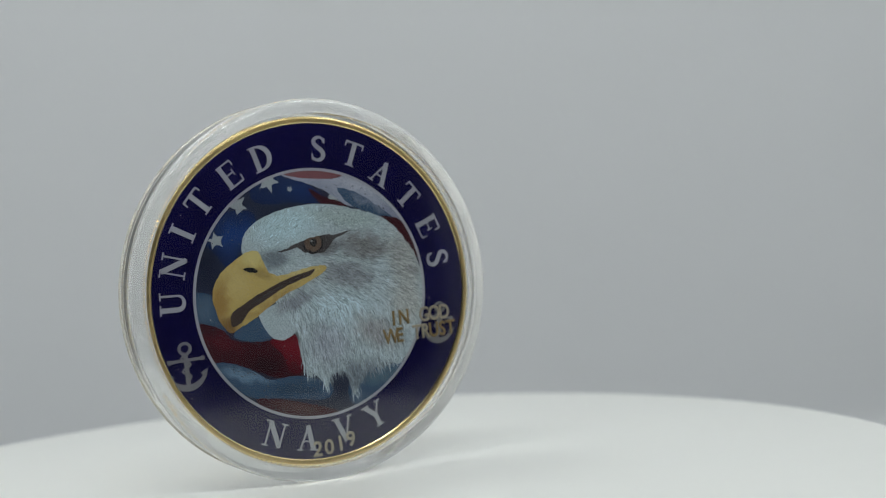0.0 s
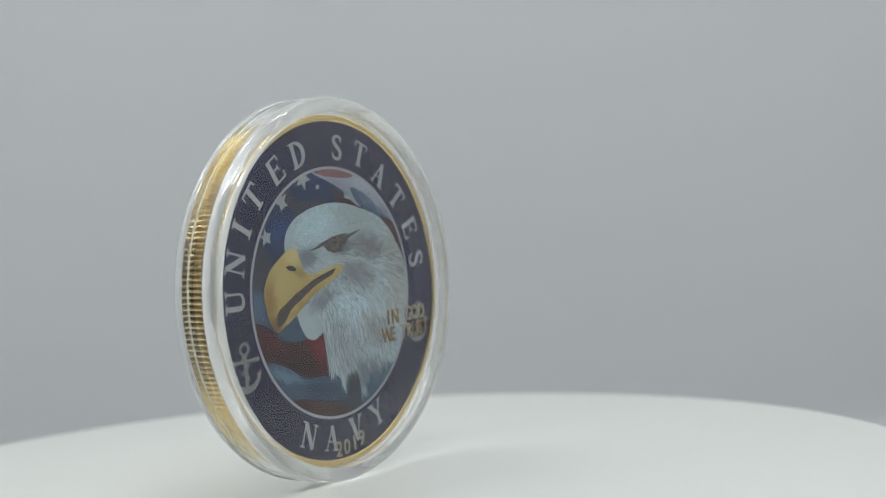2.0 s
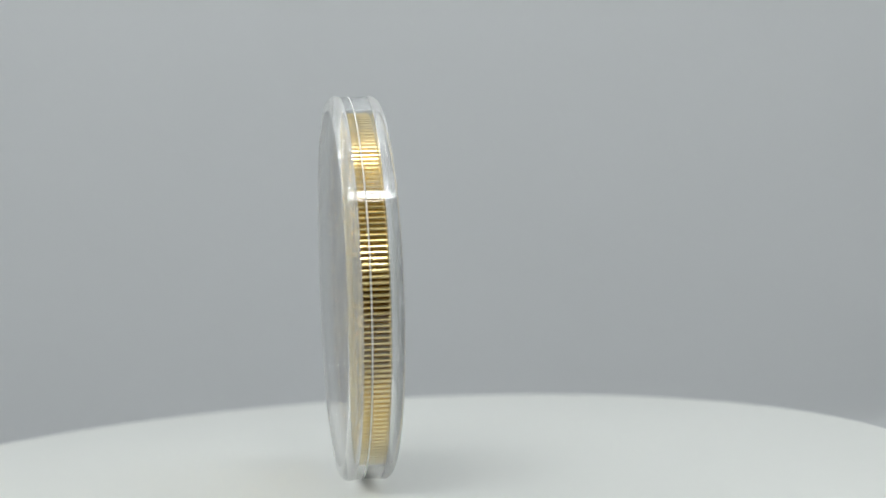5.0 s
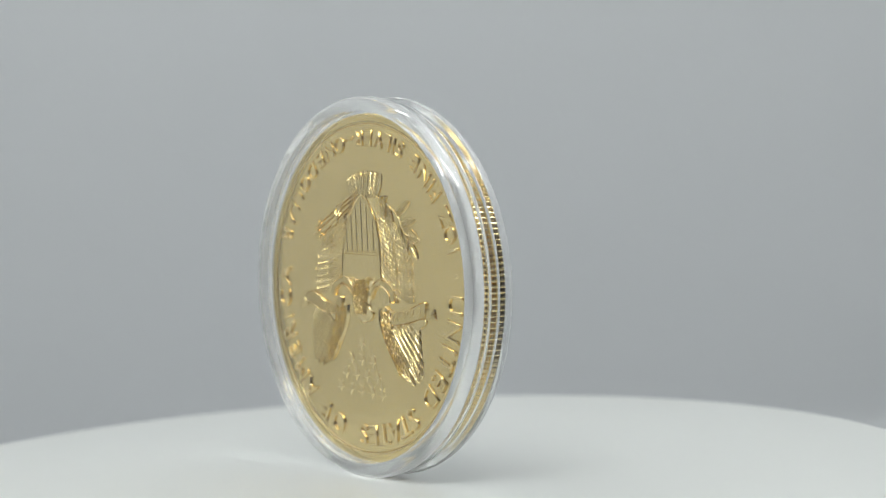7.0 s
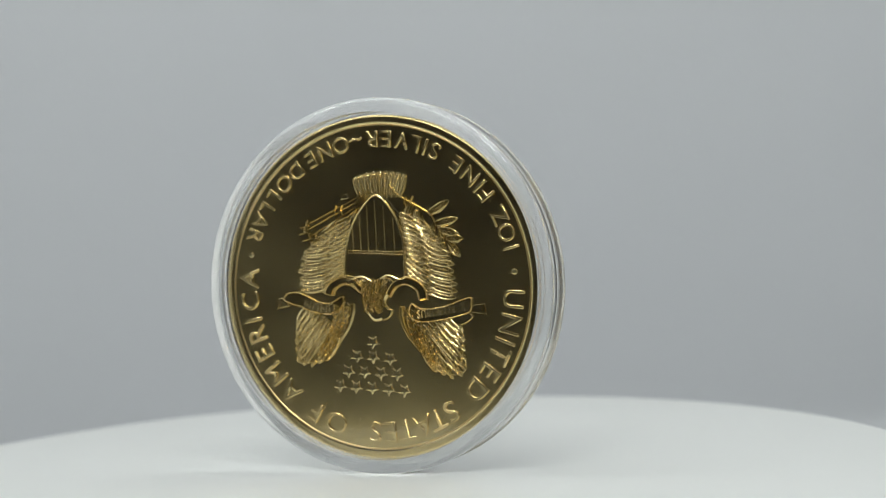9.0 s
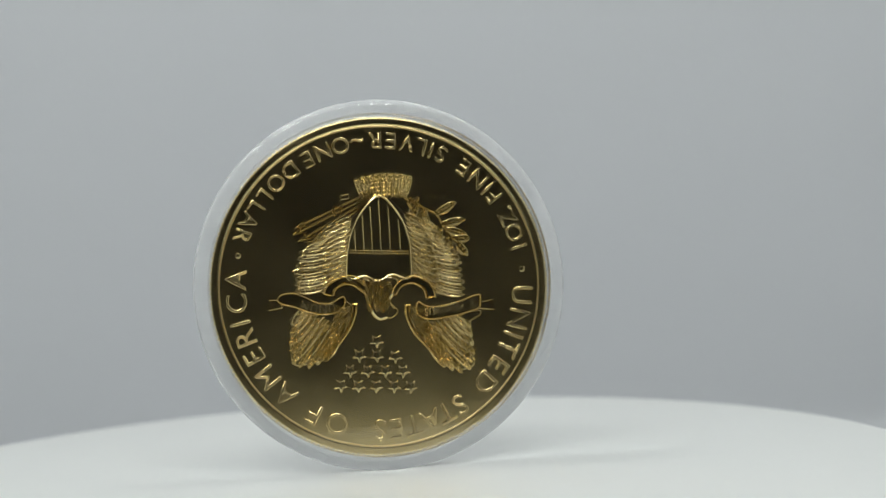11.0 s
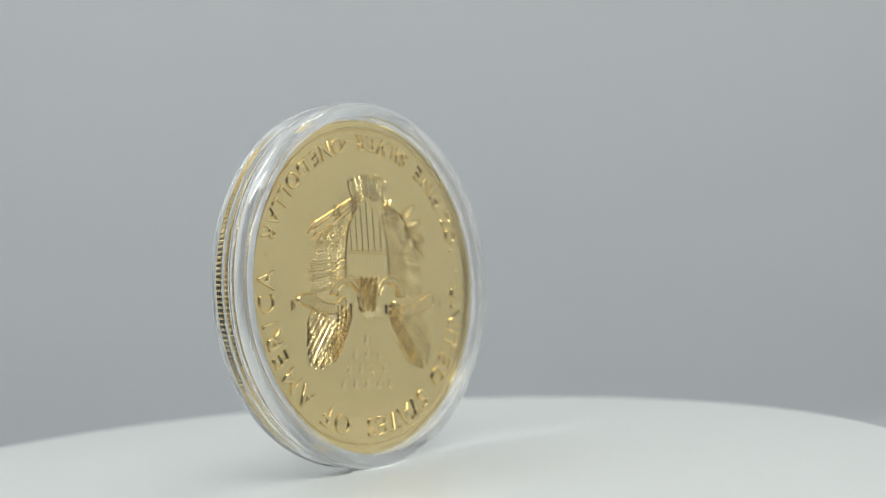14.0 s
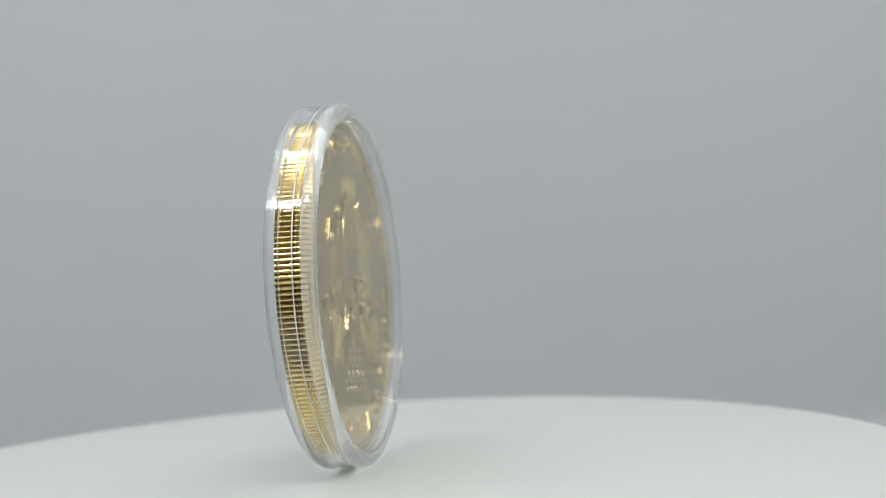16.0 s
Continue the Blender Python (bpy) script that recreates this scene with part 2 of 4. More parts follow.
def sweep():
    """The paper backdrop: lies on the floor, turns up in a short curve and stands before the back wall."""
    bm = bmesh.new()
    r, yb, zf = 0.012, 0.27, BZ0 + 0.001
    prof = [(BY0 + 0.01, zf)] + [(yb - r + r * math.sin(a), zf + r * (1 - math.cos(a))) for a in [math.pi / 2 * i / 8 for i in range(9)]] + [(yb, BZ1 - 0.02)]
    back = [(y + 0.0006, z - 0.0006) for y, z in prof]
    loop = prof + back[::-1]
    rows = [[bm.verts.new((x, y, z)) for y, z in loop] for x in (-BX + 0.015, BX - 0.015)]
    for k in range(len(loop)):
        q = (k + 1) % len(loop)
        bm.faces.new((rows[0][k], rows[1][k], rows[1][q], rows[0][q]))
    return tagged(mesh_object("backdrop", bm, PAPER), "plain pale grey paper backdrop behind the turntable", kind="structure")


sweep()
T = 0.006
for name, ext, mat in (
    ("floor", (-BX, BX, BY0, BY1, BZ0 - T, BZ0), BOX), ("ceiling", (-BX, BX, BY0, BY1, BZ1, BZ1 + T), BOX),
    ("wall_west", (-BX - T, -BX, -0.175, BY1, BZ0 - T, BZ1 + T), BOX), ("wall_east", (BX, BX + T, -0.165, BY1, BZ0 - T, BZ1 + T), BOX),
    ("wall_north", (-BX, BX, BY1, BY1 + T, BZ0 - T, BZ1 + T), BOX),
    ("room_floor", (-1.5, 1.5, -2.5, 1.0, -0.8, -0.78), ROOM), ("room_ceiling", (-1.5, 1.5, -2.5, 1.0, 1.6, 1.62), ROOM),
    ("room_wall_west", (-1.52, -1.5, -2.5, 1.0, -0.8, 1.6), ROOM), ("room_wall_east", (1.5, 1.52, -2.5, 1.0, -0.8, 1.6), ROOM),
    ("room_wall_south", (-1.5, 1.5, -2.52, -2.5, -0.8, 1.6), ROOM), ("room_wall_north", (-1.5, 1.5, 1.0, 1.02, -0.8, 1.6), ROOM)):
    tagged(mesh_object(name, box_bm(*ext), mat), ("white lining of the photo box" if mat is BOX else "dim plain wall of the room round the box"), kind="structure")

# ---- turntable ----
turntable = new("turntable")
tagged(turntable, "round white glossy plastic display turntable, slowly turning", "turntable")
part("top_plate", lathe([(0, 0), (67.3, 0), (68.4, -0.2), (69.0, -0.6), (69.3, -1.4), (69.3, -6), (68.1, -7), (0, -7)], 240), PLASTIC, turntable, smooth=True)
part("rim_skirt", lathe([(60, -7.02), (66.5, -7.02), (66.5, -9), (60, -9)], 200), PLASTIC, turntable)
pedestal = new("pedestal")
tagged(pedestal, "low white plastic foot that carries the turning plate", "pedestal")
part("housing", lathe([(0, -9.6), (58, -9.6), (60, -10.6), (62, -40), (60, -44), (0, -44)], 160), PLASTIC, pedestal, smooth=True)
part("foot_ring", lathe([(40, -44), (60, -44), (60, -44.9), (40, -44.9)], 120), ROOM, pedestal)


# ---- drawing helpers for the two coin faces; u runs along x, v along z, in mm ----
def smooth_line(pts, sub=5, closed=True):
    """A Catmull-Rom curve through the points."""
    n, out = len(pts), []
    for i in range(n if closed else n - 1):
        q = [pts[(i + k) % n] if closed else pts[min(max(i + k, 0), n - 1)] for k in (-1, 0, 1, 2)]
        for s in range(sub):
            t = s / sub
            out.append(tuple(0.5 * (2 * q[1][k] + (q[2][k] - q[0][k]) * t + (2 * q[0][k] - 5 * q[1][k] + 4 * q[2][k] - q[3][k]) * t * t
                                    + (3 * q[1][k] - q[0][k] - 3 * q[2][k] + q[3][k]) * t ** 3) for k in (0, 1)))
    if not closed:
        out.append(pts[-1])
    return out


class Stroke(list):
    """A line with a width at each of its points."""
    widths = ()


def stroke(line, widths):
    st = Stroke(line)
    st.widths = tuple(widths)
    return st


def area2(pts):
    return sum(a[0] * b[1] - b[0] * a[1] for a, b in zip(pts, pts[1:] + pts[:1]))


def inset(pts, d):
    """The outline moved inwards by d."""
    if area2(pts) < 0:
        pts = pts[::-1]
    out, n = [], len(pts)
    for i in range(n):
        (x0, y0), (x1, y1), (x2, y2) = pts[i - 1], pts[i], pts[(i + 1) % n]
        ax, ay, bx, by = x1 - x0, y1 - y0, x2 - x1, y2 - y1
        la, lb = math.hypot(ax, ay) or 1, math.hypot(bx, by) or 1
        nx, ny = -ay / la - by / lb, ax / la + bx / lb
        ln = math.hypot(nx, ny) or 1
        k = d / max(0.5, ln / 2)
        out.append((x1 + nx / ln * k, y1 + ny / ln * k))
    return out


def add_plate(bm, pts, base, top, bevel=0.0):
    """A raised plate with this outline, from the depth base to the depth top, along y."""
    if isinstance(pts, Stroke):
        rows, n = [], len(pts)
        for i, (x, y) in enumerate(pts):
            a, c = pts[max(i - 1, 0)], pts[min(i + 1, n - 1)]
            dx, dy = c[0] - a[0], c[1] - a[1]
            m, w = math.hypot(dx, dy) or 1, pts.widths[i] / 2
            k = max(0.0, 1 - bevel / w) if bevel else 1.0
            end = bevel and n > 4 and i in (0, n - 1)
            rows.append([bm.verts.new(((x - dy / m * w * q) * MM, h * MM, (y + dx / m * w * q) * MM)) for q, h in ((-1, base), (-k, base if end else top), (k, base if end else top), (1, base))])
        for a, c in zip(rows, rows[1:]):
            for q in range(3):
                bm.faces.new((a[q], a[q + 1], c[q + 1], c[q]))
        return
    if area2(pts) < 0:
        pts = pts[::-1]
    rows = [[bm.verts.new((u * MM, base * MM, v * MM)) for u, v in pts]]
    if bevel:
        rows.append([bm.verts.new((u * MM, (base * 0.35 + top * 0.65) * MM, v * MM)) for u, v in inset(pts, bevel * 0.35)])
        pts = inset(pts, bevel)
    rows.append([bm.verts.new((u * MM, top * MM, v * MM)) for u, v in pts])
    n = len(rows[0])
    for a, b in zip(rows, rows[1:]):
        for i in range(n):
            bm.faces.new((a[i], a[(i + 1) % n], b[(i + 1) % n], b[i]))
    face = bm.faces.new(rows[-1])
    bmesh.ops.triangulate(bm, faces=[face])


def plate(name, pts, base, top, mat, parent, bevel=0.0, label="", smooth=False):
    bm = bmesh.new()
    add_plate(bm, pts, base, top, bevel)
    return part(name, bm, mat, parent, label, smooth)


def band(line, w0, w1=None):
    """A stroke along a line, w0 wide at its start and w1 at its end."""
    w1, n = w0 if w1 is None else w1, len(line)
    return stroke(line, [w0 + (w1 - w0) * i / max(1, n - 1) for i in range(n)])


def arc(cx, cy, rx, ry, a0, a1, n=14):
    return [(cx + rx * math.cos(radians(a0 + (a1 - a0) * i / n)), cy + ry * math.sin(radians(a0 + (a1 - a0) * i / n))) for i in range(n + 1)]


def swell(line, thin, thick):
    """A stroke that is thin at both ends and thick in its middle."""
    return stroke(line, [thin + (thick - thin) * math.sin(math.pi * i / (len(line) - 1)) for i in range(len(line))])


def band_var(line, widths):
    return stroke(line, widths)


def placed(pts, x, y, size, turn=0, flip=1):
    c, s = math.cos(radians(turn)), math.sin(radians(turn))
    out = [(x + size * (c * a - s * b), y + flip * size * (s * a + c * b)) for a, b in pts]
    return stroke(out, [w * size for w in pts.widths]) if isinstance(pts, Stroke) else out


# Serif capitals, one unit high, centred: each a few overlapping strokes.
def bar(x0, y0, x1, y1, w):
    return band([(x0, y0), (x1, y1)], w)


def serif(x, y, w=0.34):
    return [(x - w / 2, y - 0.03), (x + w / 2, y - 0.03), (x + w / 2, y + 0.03), (x - w / 2, y + 0.03)]


SERIF = {
    "U": [bar(-0.25, 0.47, -0.25, -0.2, 0.19), bar(0.27, 0.47, 0.27, -0.2, 0.08), band(arc(0.01, -0.2, 0.26, 0.24, 180, 360), 0.19, 0.08), serif(-0.25, 0.47, 0.4), serif(0.27, 0.47, 0.3)],
    "N": [bar(-0.30, 0.45, -0.30, -0.47, 0.07), bar(0.30, 0.47, 0.30, -0.46, 0.07), bar(-0.30, 0.44, 0.30, -0.44, 0.20), serif(-0.34, 0.47, 0.32), serif(-0.30, -0.47, 0.3), serif(0.30, 0.47, 0.3)],
    "I": [bar(0, 0.47, 0, -0.47, 0.20), serif(0, 0.47, 0.42), serif(0, -0.47, 0.42)],
    "T": [bar(0, 0.47, 0, -0.47, 0.20), bar(-0.38, 0.45, 0.38, 0.45, 0.08), bar(-0.37, 0.48, -0.39, 0.24, 0.06), bar(0.37, 0.48, 0.39, 0.24, 0.06), serif(0, -0.47, 0.4)],
    "E": [bar(-0.20, 0.47, -0.20, -0.47, 0.20), bar(-0.34, 0.46, 0.32, 0.46, 0.07), bar(-0.2, 0.02, 0.18, 0.02, 0.06), bar(-0.34, -0.46, 0.36, -0.46, 0.07),
          bar(0.31, 0.48, 0.33, 0.25, 0.06), bar(0.18, 0.15, 0.18, -0.11, 0.05), bar(0.34, -0.48, 0.38, -0.22, 0.06)],
    "D": [bar(-0.24, 0.47, -0.24, -0.47, 0.20), swell(arc(-0.14, 0.0, 0.46, 0.45, 90, -90, 20), 0.06, 0.21), serif(-0.24, 0.47, 0.38), serif(-0.24, -0.47, 0.38)],
    "S": [swell(smooth_line([(0.23, 0.24), (0.13, 0.42), (-0.05, 0.455), (-0.20, 0.36), (-0.20, 0.20), (-0.04, 0.06), (0.13, -0.06), (0.22, -0.22), (0.15, -0.40), (-0.04, -0.455), (-0.22, -0.36), (-0.26, -0.20)], 4, False), 0.05, 0.19), bar(0.24, 0.45, 0.24, 0.22, 0.05), bar(-0.25, -0.45, -0.25, -0.2, 0.05)],
    "A": [bar(-0.28, -0.46, 0.02, 0.48, 0.07), bar(-0.02, 0.48, 0.28, -0.46, 0.20), bar(-0.19, -0.14, 0.18, -0.14, 0.06), serif(-0.30, -0.47, 0.26), serif(0.29, -0.47, 0.36)],
    "V": [bar(-0.28, 0.46, 0.02, -0.48, 0.20), bar(-0.02, -0.48, 0.28, 0.46, 0.07), serif(-0.29, 0.47, 0.36), serif(0.30, 0.47, 0.26)],
    "Y": [bar(-0.30, 0.46, 0.0, -0.02, 0.19), bar(0.30, 0.46, 0.02, -0.02, 0.07), bar(0.0, 0.02, 0.0, -0.47, 0.18), serif(-0.30, 0.47, 0.36), serif(0.30, 0.47, 0.28), serif(0, -0.47, 0.36)],
}


def serif_letter(ch, x, y, size, turn, base, mat, parent):
    bm = bmesh.new()
    for k, stroke in enumerate(SERIF[ch]):
        add_plate(bm, placed(stroke, x, y, size, turn), base, base - 0.030 - 0.0015 * k)
    return part("letter", bm, mat, parent)


GLYPHS = {}


def glyph(ch, bold=0.0, raised=0.03):
    """A sans capital as a mesh, one unit high, from the built-in font."""
    key = (ch, bold, raised)
    if key not in GLYPHS:
        cu = bpy.data.curves.new("glyph", "FONT")
        cu.body, cu.size, cu.align_x, cu.offset, cu.extrude, cu.bevel_depth, cu.bevel_resolution = ch, 1.4, "CENTER", bold - (0.032 if raised > 0.05 else 0.0), 0.05 if raised > 0.05 else raised, 0.040 if raised > 0.05 else raised * 0.9, 1
        cu.resolution_u = 5
        ob = new("glyph", cu)
        bpy.context.view_layer.update()
        me = bpy.data.meshes.new_from_object(ob.evaluated_get(bpy.context.evaluated_depsgraph_get()))
        bpy.data.objects.remove(ob)
        GLYPHS[key] = me
    return GLYPHS[key]


def sans_letter(ch, x, y, size, turn, level, side, mat, parent, bold=0.0, raised=0.03, drop=0.5, wide=1.0):
    """side -1: on the front; +1: on the reverse, whose design stands with its top towards -z."""
    bm = bmesh.new()
    bm.from_mesh(glyph(ch, bold, raised))
    c, s = math.cos(radians(turn)), math.sin(radians(turn))
    for v in bm.verts:
        a, b, h = v.co.x * size * wide, (v.co.y - drop) * size, v.co.z * size
        p, q = x + c * a - s * b, y + s * a + c * b
        v.co = Vector((p, level - h, q)) * MM if side < 0 else Vector((p, level + h, -q)) * MM
    return part("letter", bm, mat, parent)


def star_pts(x, y, r, turn=0, ratio=0.42):
    return [(x + (r if i % 2 == 0 else r * ratio) * math.cos(radians(90 + turn + 36 * i)), y + (r if i % 2 == 0 else r * ratio) * math.sin(radians(90 + turn + 36 * i))) for i in range(10)]


# ---- the coin ----
coin = new("coin")
tagged(coin, "gold-plated coin, coloured navy and eagle front, heraldic gold reverse, reeded edge", "coin")
FRONT, BACK = -1.40, 1.40


def reeded_body(teeth=210):
    bm = bmesh.new()
    prof = [(0, FRONT, 0), (19.45, FRONT, 0), (19.6, -1.50, 0), (20.05, -1.50, 0), (20.24, -1.43, 0.45), (20.32, -1.34, 1), (20.32, 1.34, 1), (20.24, 1.43, 0.45), (20.05, 1.50, 0), (19.45, 1.50, 0), (19.2, BACK, 0), (0, BACK, 0)]
    steps, rings = teeth * 4, []
    for r, h, cut in prof:
        if r == 0:
            rings.append([bm.verts.new((0, h * MM, 0))] * steps)
            continue
        ring = []
        for i in range(steps):
            a = 2 * math.pi * i / steps
            q = r - cut * (0.44 if i % 4 == 3 else 0.05 if i % 4 in (0, 2) else 0)
            ring.append(bm.verts.new((q * math.cos(a) * MM, h * MM, q * math.sin(a) * MM)))
        rings.append(ring)
    for a, b in zip(rings, rings[1:]):
        for i in range(steps):
            j = (i + 1) % steps
            vs = list(dict.fromkeys((a[i], a[j], b[j], b[i])))
            bm.faces.new(vs)
    return part("body", bm, GOLD, coin, "brushed gold body with a reeded edge")


reeded_body()
part("front_rim", lathe([(19.62, -1.50), (19.75, -1.53), (19.95, -1.53), (20.08, -1.50)], 240, "y"), BRIGHT_GOLD, coin, "polished gold rim", smooth=True)
part("reverse_rim", lathe([(19.05, 1.41), (19.12, 1.47), (19.22, 1.47), (19.30, 1.42)], 240, "y"), BRIGHT_GOLD, coin, smooth=True)

# ---- front: enamel ring, print and lettering ----
IX, IY, IR = -0.2, -0.25, 14.35
EN = -1.44
part("enamel_ring", lathe([(14.0, -1.395), (14.0, EN), (19.35, EN), (19.50, EN + 0.02), (19.50, -1.395)], 240, "y"), NAVY, coin, "deep navy blue enamel ring", smooth=True)


def ring_plate(name, r0, r1, base, top, mat):
    bm = bmesh.new()
    rows = [[bm.verts.new(((IX + r * math.cos(a)) * MM, h * MM, (IY + r * math.sin(a)) * MM)) for a in [2 * math.pi * i / 180 for i in range(180)]]
            for r, h in ((r1, base), (r1, top), (r0, top), (r0, base))]
    for a, b in zip(rows, rows[1:]):
        for i in range(180):
            bm.faces.new((a[i], a[(i + 1) % 180], b[(i + 1) % 180], b[i]))
    return part(name, bm, mat, coin)


picture = plate("picture", arc(IX, IY, IR, IR, 0, 354, 59), EN, EN - 0.010, INK_NIGHT, coin, label="colour print of a bald eagle before a flag")
ring_plate("picture_border", IR - 0.12, IR + 0.20, EN, EN - 0.045, SILVER)


def inked(name, pts, step, mat, sub=5, label=""):
    """A field of the print; step orders the fields that overlap."""
    line = smooth_line(pts, sub + 4) if sub else [(a[0] + (c[0] - a[0]) * k / 4, a[1] + (c[1] - a[1]) * k / 4) for a, c in zip(pts, pts[1:] + pts[:1]) for k in range(4)]
    if len(line) > 36 or not sub:
        line = [(u + 0.10 * noise.noise((u * 2.3, v * 2.3, 0.5)) + 0.07 * noise.noise((u * 7, v * 7, 3.5)), v + 0.10 * noise.noise((u * 2.3, v * 2.3, 9.5)) + 0.07 * noise.noise((u * 7, v * 7, 6.5))) for u, v in line]
    line = [(u, v) if math.hypot(u - IX, v - IY) < IR else (IX + (u - IX) * IR / math.hypot(u - IX, v - IY), IY + (v - IY) * IR / math.hypot(u - IX, v - IY)) for u, v in line]
    return plate(name, line, EN - 0.008, EN - 0.012 - 0.0022 * step, mat, picture, label=label)


inked("canton", [(-14.2, 8.6), (-11.5, 9.4), (-7.7, 9.6), (-7.0, 7.6), (-8.9, 5.0), (-10.5, 3.3), (-12.2, 5.2), (-13.2, 6.2)], 1, INK_BLUE)
inked("canton", [(-6.5, 13.2), (-3.4, 13.9), (-0.2, 12.4), (2.0, 10.2), (-2.5, 10.4), (-5.5, 10.2), (-7.4, 11.0)], 1, INK_BLUE)
for sx, sy, sr, turn in ((-11.8, 6.4, 1.1, 12), (-9.0, 10.3, 1.2, 30), (-5.2, 12.8, 1.35, -20), (2.7, 10.3, 1.3, 5), (-2.6, 11.9, 0.45, 40)):
    inked("star", star_pts(sx, sy, sr, turn), 2, INK_STAR, 0)
inked("stripe", [(-3.6, 13.6), (0.8, 14.0), (5.1, 13.2), (9.4, 11.0), (12.4, 7.1), (13.9, 3.0), (12.4, 5.0), (10.7, 7.1), (7.1, 9.2), (4.4, 9.9), (2.1, 11.4), (-0.3, 12.5)], 3, INK_STRIPE)
inked("stripe", [(3.5, 11.9), (6.5, 10.9), (9.6, 8.9), (11.2, 7.4), (9.9, 7.5), (7.0, 9.0), (4.6, 10.1)], 4, INK_SLATE)
inked("red_stripe", [(-3.8, 13.8), (-0.2, 14.2), (4.2, 13.7), (3.1, 13.0), (-0.6, 13.1)], 5, INK_PINK)
inked("red_stripe", [(-0.3, 11.9), (1.7, 10.9), (3.5, 10.3), (4.6, 9.6), (2.1, 9.7), (0.7, 10.6)], 5, INK_MAROON)
inked("red_stripe", [(8.5, 8.4), (10.8, 8.1), (12.4, 6.7), (13.8, 3.4), (12.9, 3.8), (11.4, 6.0), (10.0, 7.3)], 5, INK_MAROON)
inked("stripe", [(-14.8, 0.6), (-12.3, 0.0), (-12.0, -2.3), (-11.0, -3.9), (-13.0, -3.4), (-14.8, -2.6)], 3, INK_SLATE)
inked("red_stripe", [(-14.5, -3.0), (-13.0, -3.0), (-11.6, -3.6), (-10.4, -4.8), (-8.4, -5.3), (-5.0, -5.1), (-2.0, -5.0), (-2.0, -9.6), (-5.2, -9.6), (-7.3, -8.8), (-9.9, -7.8), (-12.9, -7.2), (-14.0, -5.4)], 4, INK_MAROON)
inked("red_stripe", [(-5.8, -5.3), (-2.2, -5.15), (-2.0, -8.8), (-3.5, -9.2), (-4.3, -7.2)], 5, INK_RED)
inked("stripe", [(-13.2, -7.3), (-9.9, -7.7), (-7.3, -9.1), (-6.0, -9.8), (-2.5, -9.7), (1.5, -11.0), (1.0, -12.6), (-2.0, -12.4), (-4.7, -12.0), (-8.1, -11.7), (-10.1, -10.5), (-12.2, -8.7)], 5, INK_SLATE)
inked("stripe", [(5.0, -9.6), (8.0, -9.5), (11.0, -9.3), (8.6, -11.9), (4.5, -13.6), (3.6, -11.8)], 5, INK_SLATE)
inked("stripe", [(-7.9, -11.9), (-5.4, -12.0), (-0.5, -13.2), (2.3, -14.3), (-2.0, -14.5), (-6.1, -13.4)], 6, INK_MAROON)
inked("canton", [(-10.2, -4.3), (-7.6, -2.7), (-6.9, -3.0), (-5.7, -5.1), (-8.4, -5.2)], 6, INK_SLATE)

HEAD = [(-8.8, 5.1), (-8.5, 6.7), (-7.1, 8.2), (-4.3, 9.4), (-1.5, 10.0), (2.1, 10.0), (4.9, 9.5), (7.8, 8.7), (10.0, 7.6), (11.8, 5.7), (13.2, 3.6), (14.1, 0.8), (14.2, -1.9),
        (13.6, -4.6), (12.7, -6.8), (10.6, -9.2), (8.6, -9.0), (6.6, -9.9), (5.6, -10.2), (4.3, -12.4), (3.6, -10.0), (1.9, -9.4), (0.9, -11.2), (-0.2, -9.2), (-1.7, -9.0),
        (-2.3, -5.4), (-2.9, -3.7), (-4.6, -1.6), (-5.4, 0.2), (-7.0, 2.4), (-8.2, 4.0)]
inked("head", HEAD, 7, INK_HEAD, label="pale feathered eagle head")
inked("neck", [(-7.3, -1.9), (-5.6, -5.0), (-3.3, -5.1), (-2.0, -3.2), (-3.4, -1.0), (-5.9, -1.5)], 7.5, INK_HEAD)


def inside(p, poly):
    hit = False
    for (x0, y0), (x1, y1) in zip(poly, poly[1:] + poly[:1]):
        if (y0 > p[1]) != (y1 > p[1]) and p[0] < x0 + (p[1] - y0) / (y1 - y0) * (x1 - x0):
            hit = not hit
    return hit


def barbs(name, count, mat, step, field, length, width, seed):
    """Loose feather barbs of the print, lying along the flow of the plumage."""
    rng = random.Random(seed)
    outline, bm, made = smooth_line(HEAD, 4), bmesh.new(), 0
    for _ in range(count * 12):
        if made >= count:
            break
        u, v = rng.uniform(-8.6, 14.0), rng.uniform(-12.2, 9.9)
        if not inside((u, v), outline) or math.hypot(u + 0.3, v - 5.5) < 1.9 or not field(u, v, rng):
            continue
        du, dv = (u + 7.5) * 0.8, (v - 4.5) * 0.9 - 1.1 - 0.32 * max(0, u - 1)
        if v < -1.5:
            du, dv = du * 0.45, dv - 4.0
        turn = math.atan2(dv, du) + rng.gauss(0, 0.16)
        ln = length * rng.uniform(0.55, 1.35) * (1.0 if v < 4.5 else 0.55)
        w, y = width * rng.uniform(0.6, 1.3), EN - 0.012 - 0.0022 * step - rng.uniform(0, 0.003)
        c, s = math.cos(turn), math.sin(turn)
        bend = rng.gauss(0, 0.10)
        mid = (u + c * ln * 0.5 - s * bend, v + s * ln * 0.5 + c * bend)
        pts = [(u - s * w * 0.3, v + c * w * 0.3), (mid[0] - s * w * 0.5, mid[1] + c * w * 0.5), (u + c * ln, v + s * ln), (mid[0] + s * w * 0.5, mid[1] - c * w * 0.5), (u + s * w * 0.3, v - c * w * 0.3)]
        if any(math.hypot(a - IX, b - IY) > IR - 0.15 for a, b in pts) or (v > -6 and not inside(pts[2], outline)):
            continue
        bm.faces.new([bm.verts.new((a * MM, y * MM, b * MM)) for a, b in pts[::-1]])
        made += 1
    return tagged(part(name, bm, mat, picture), kind="stuff")


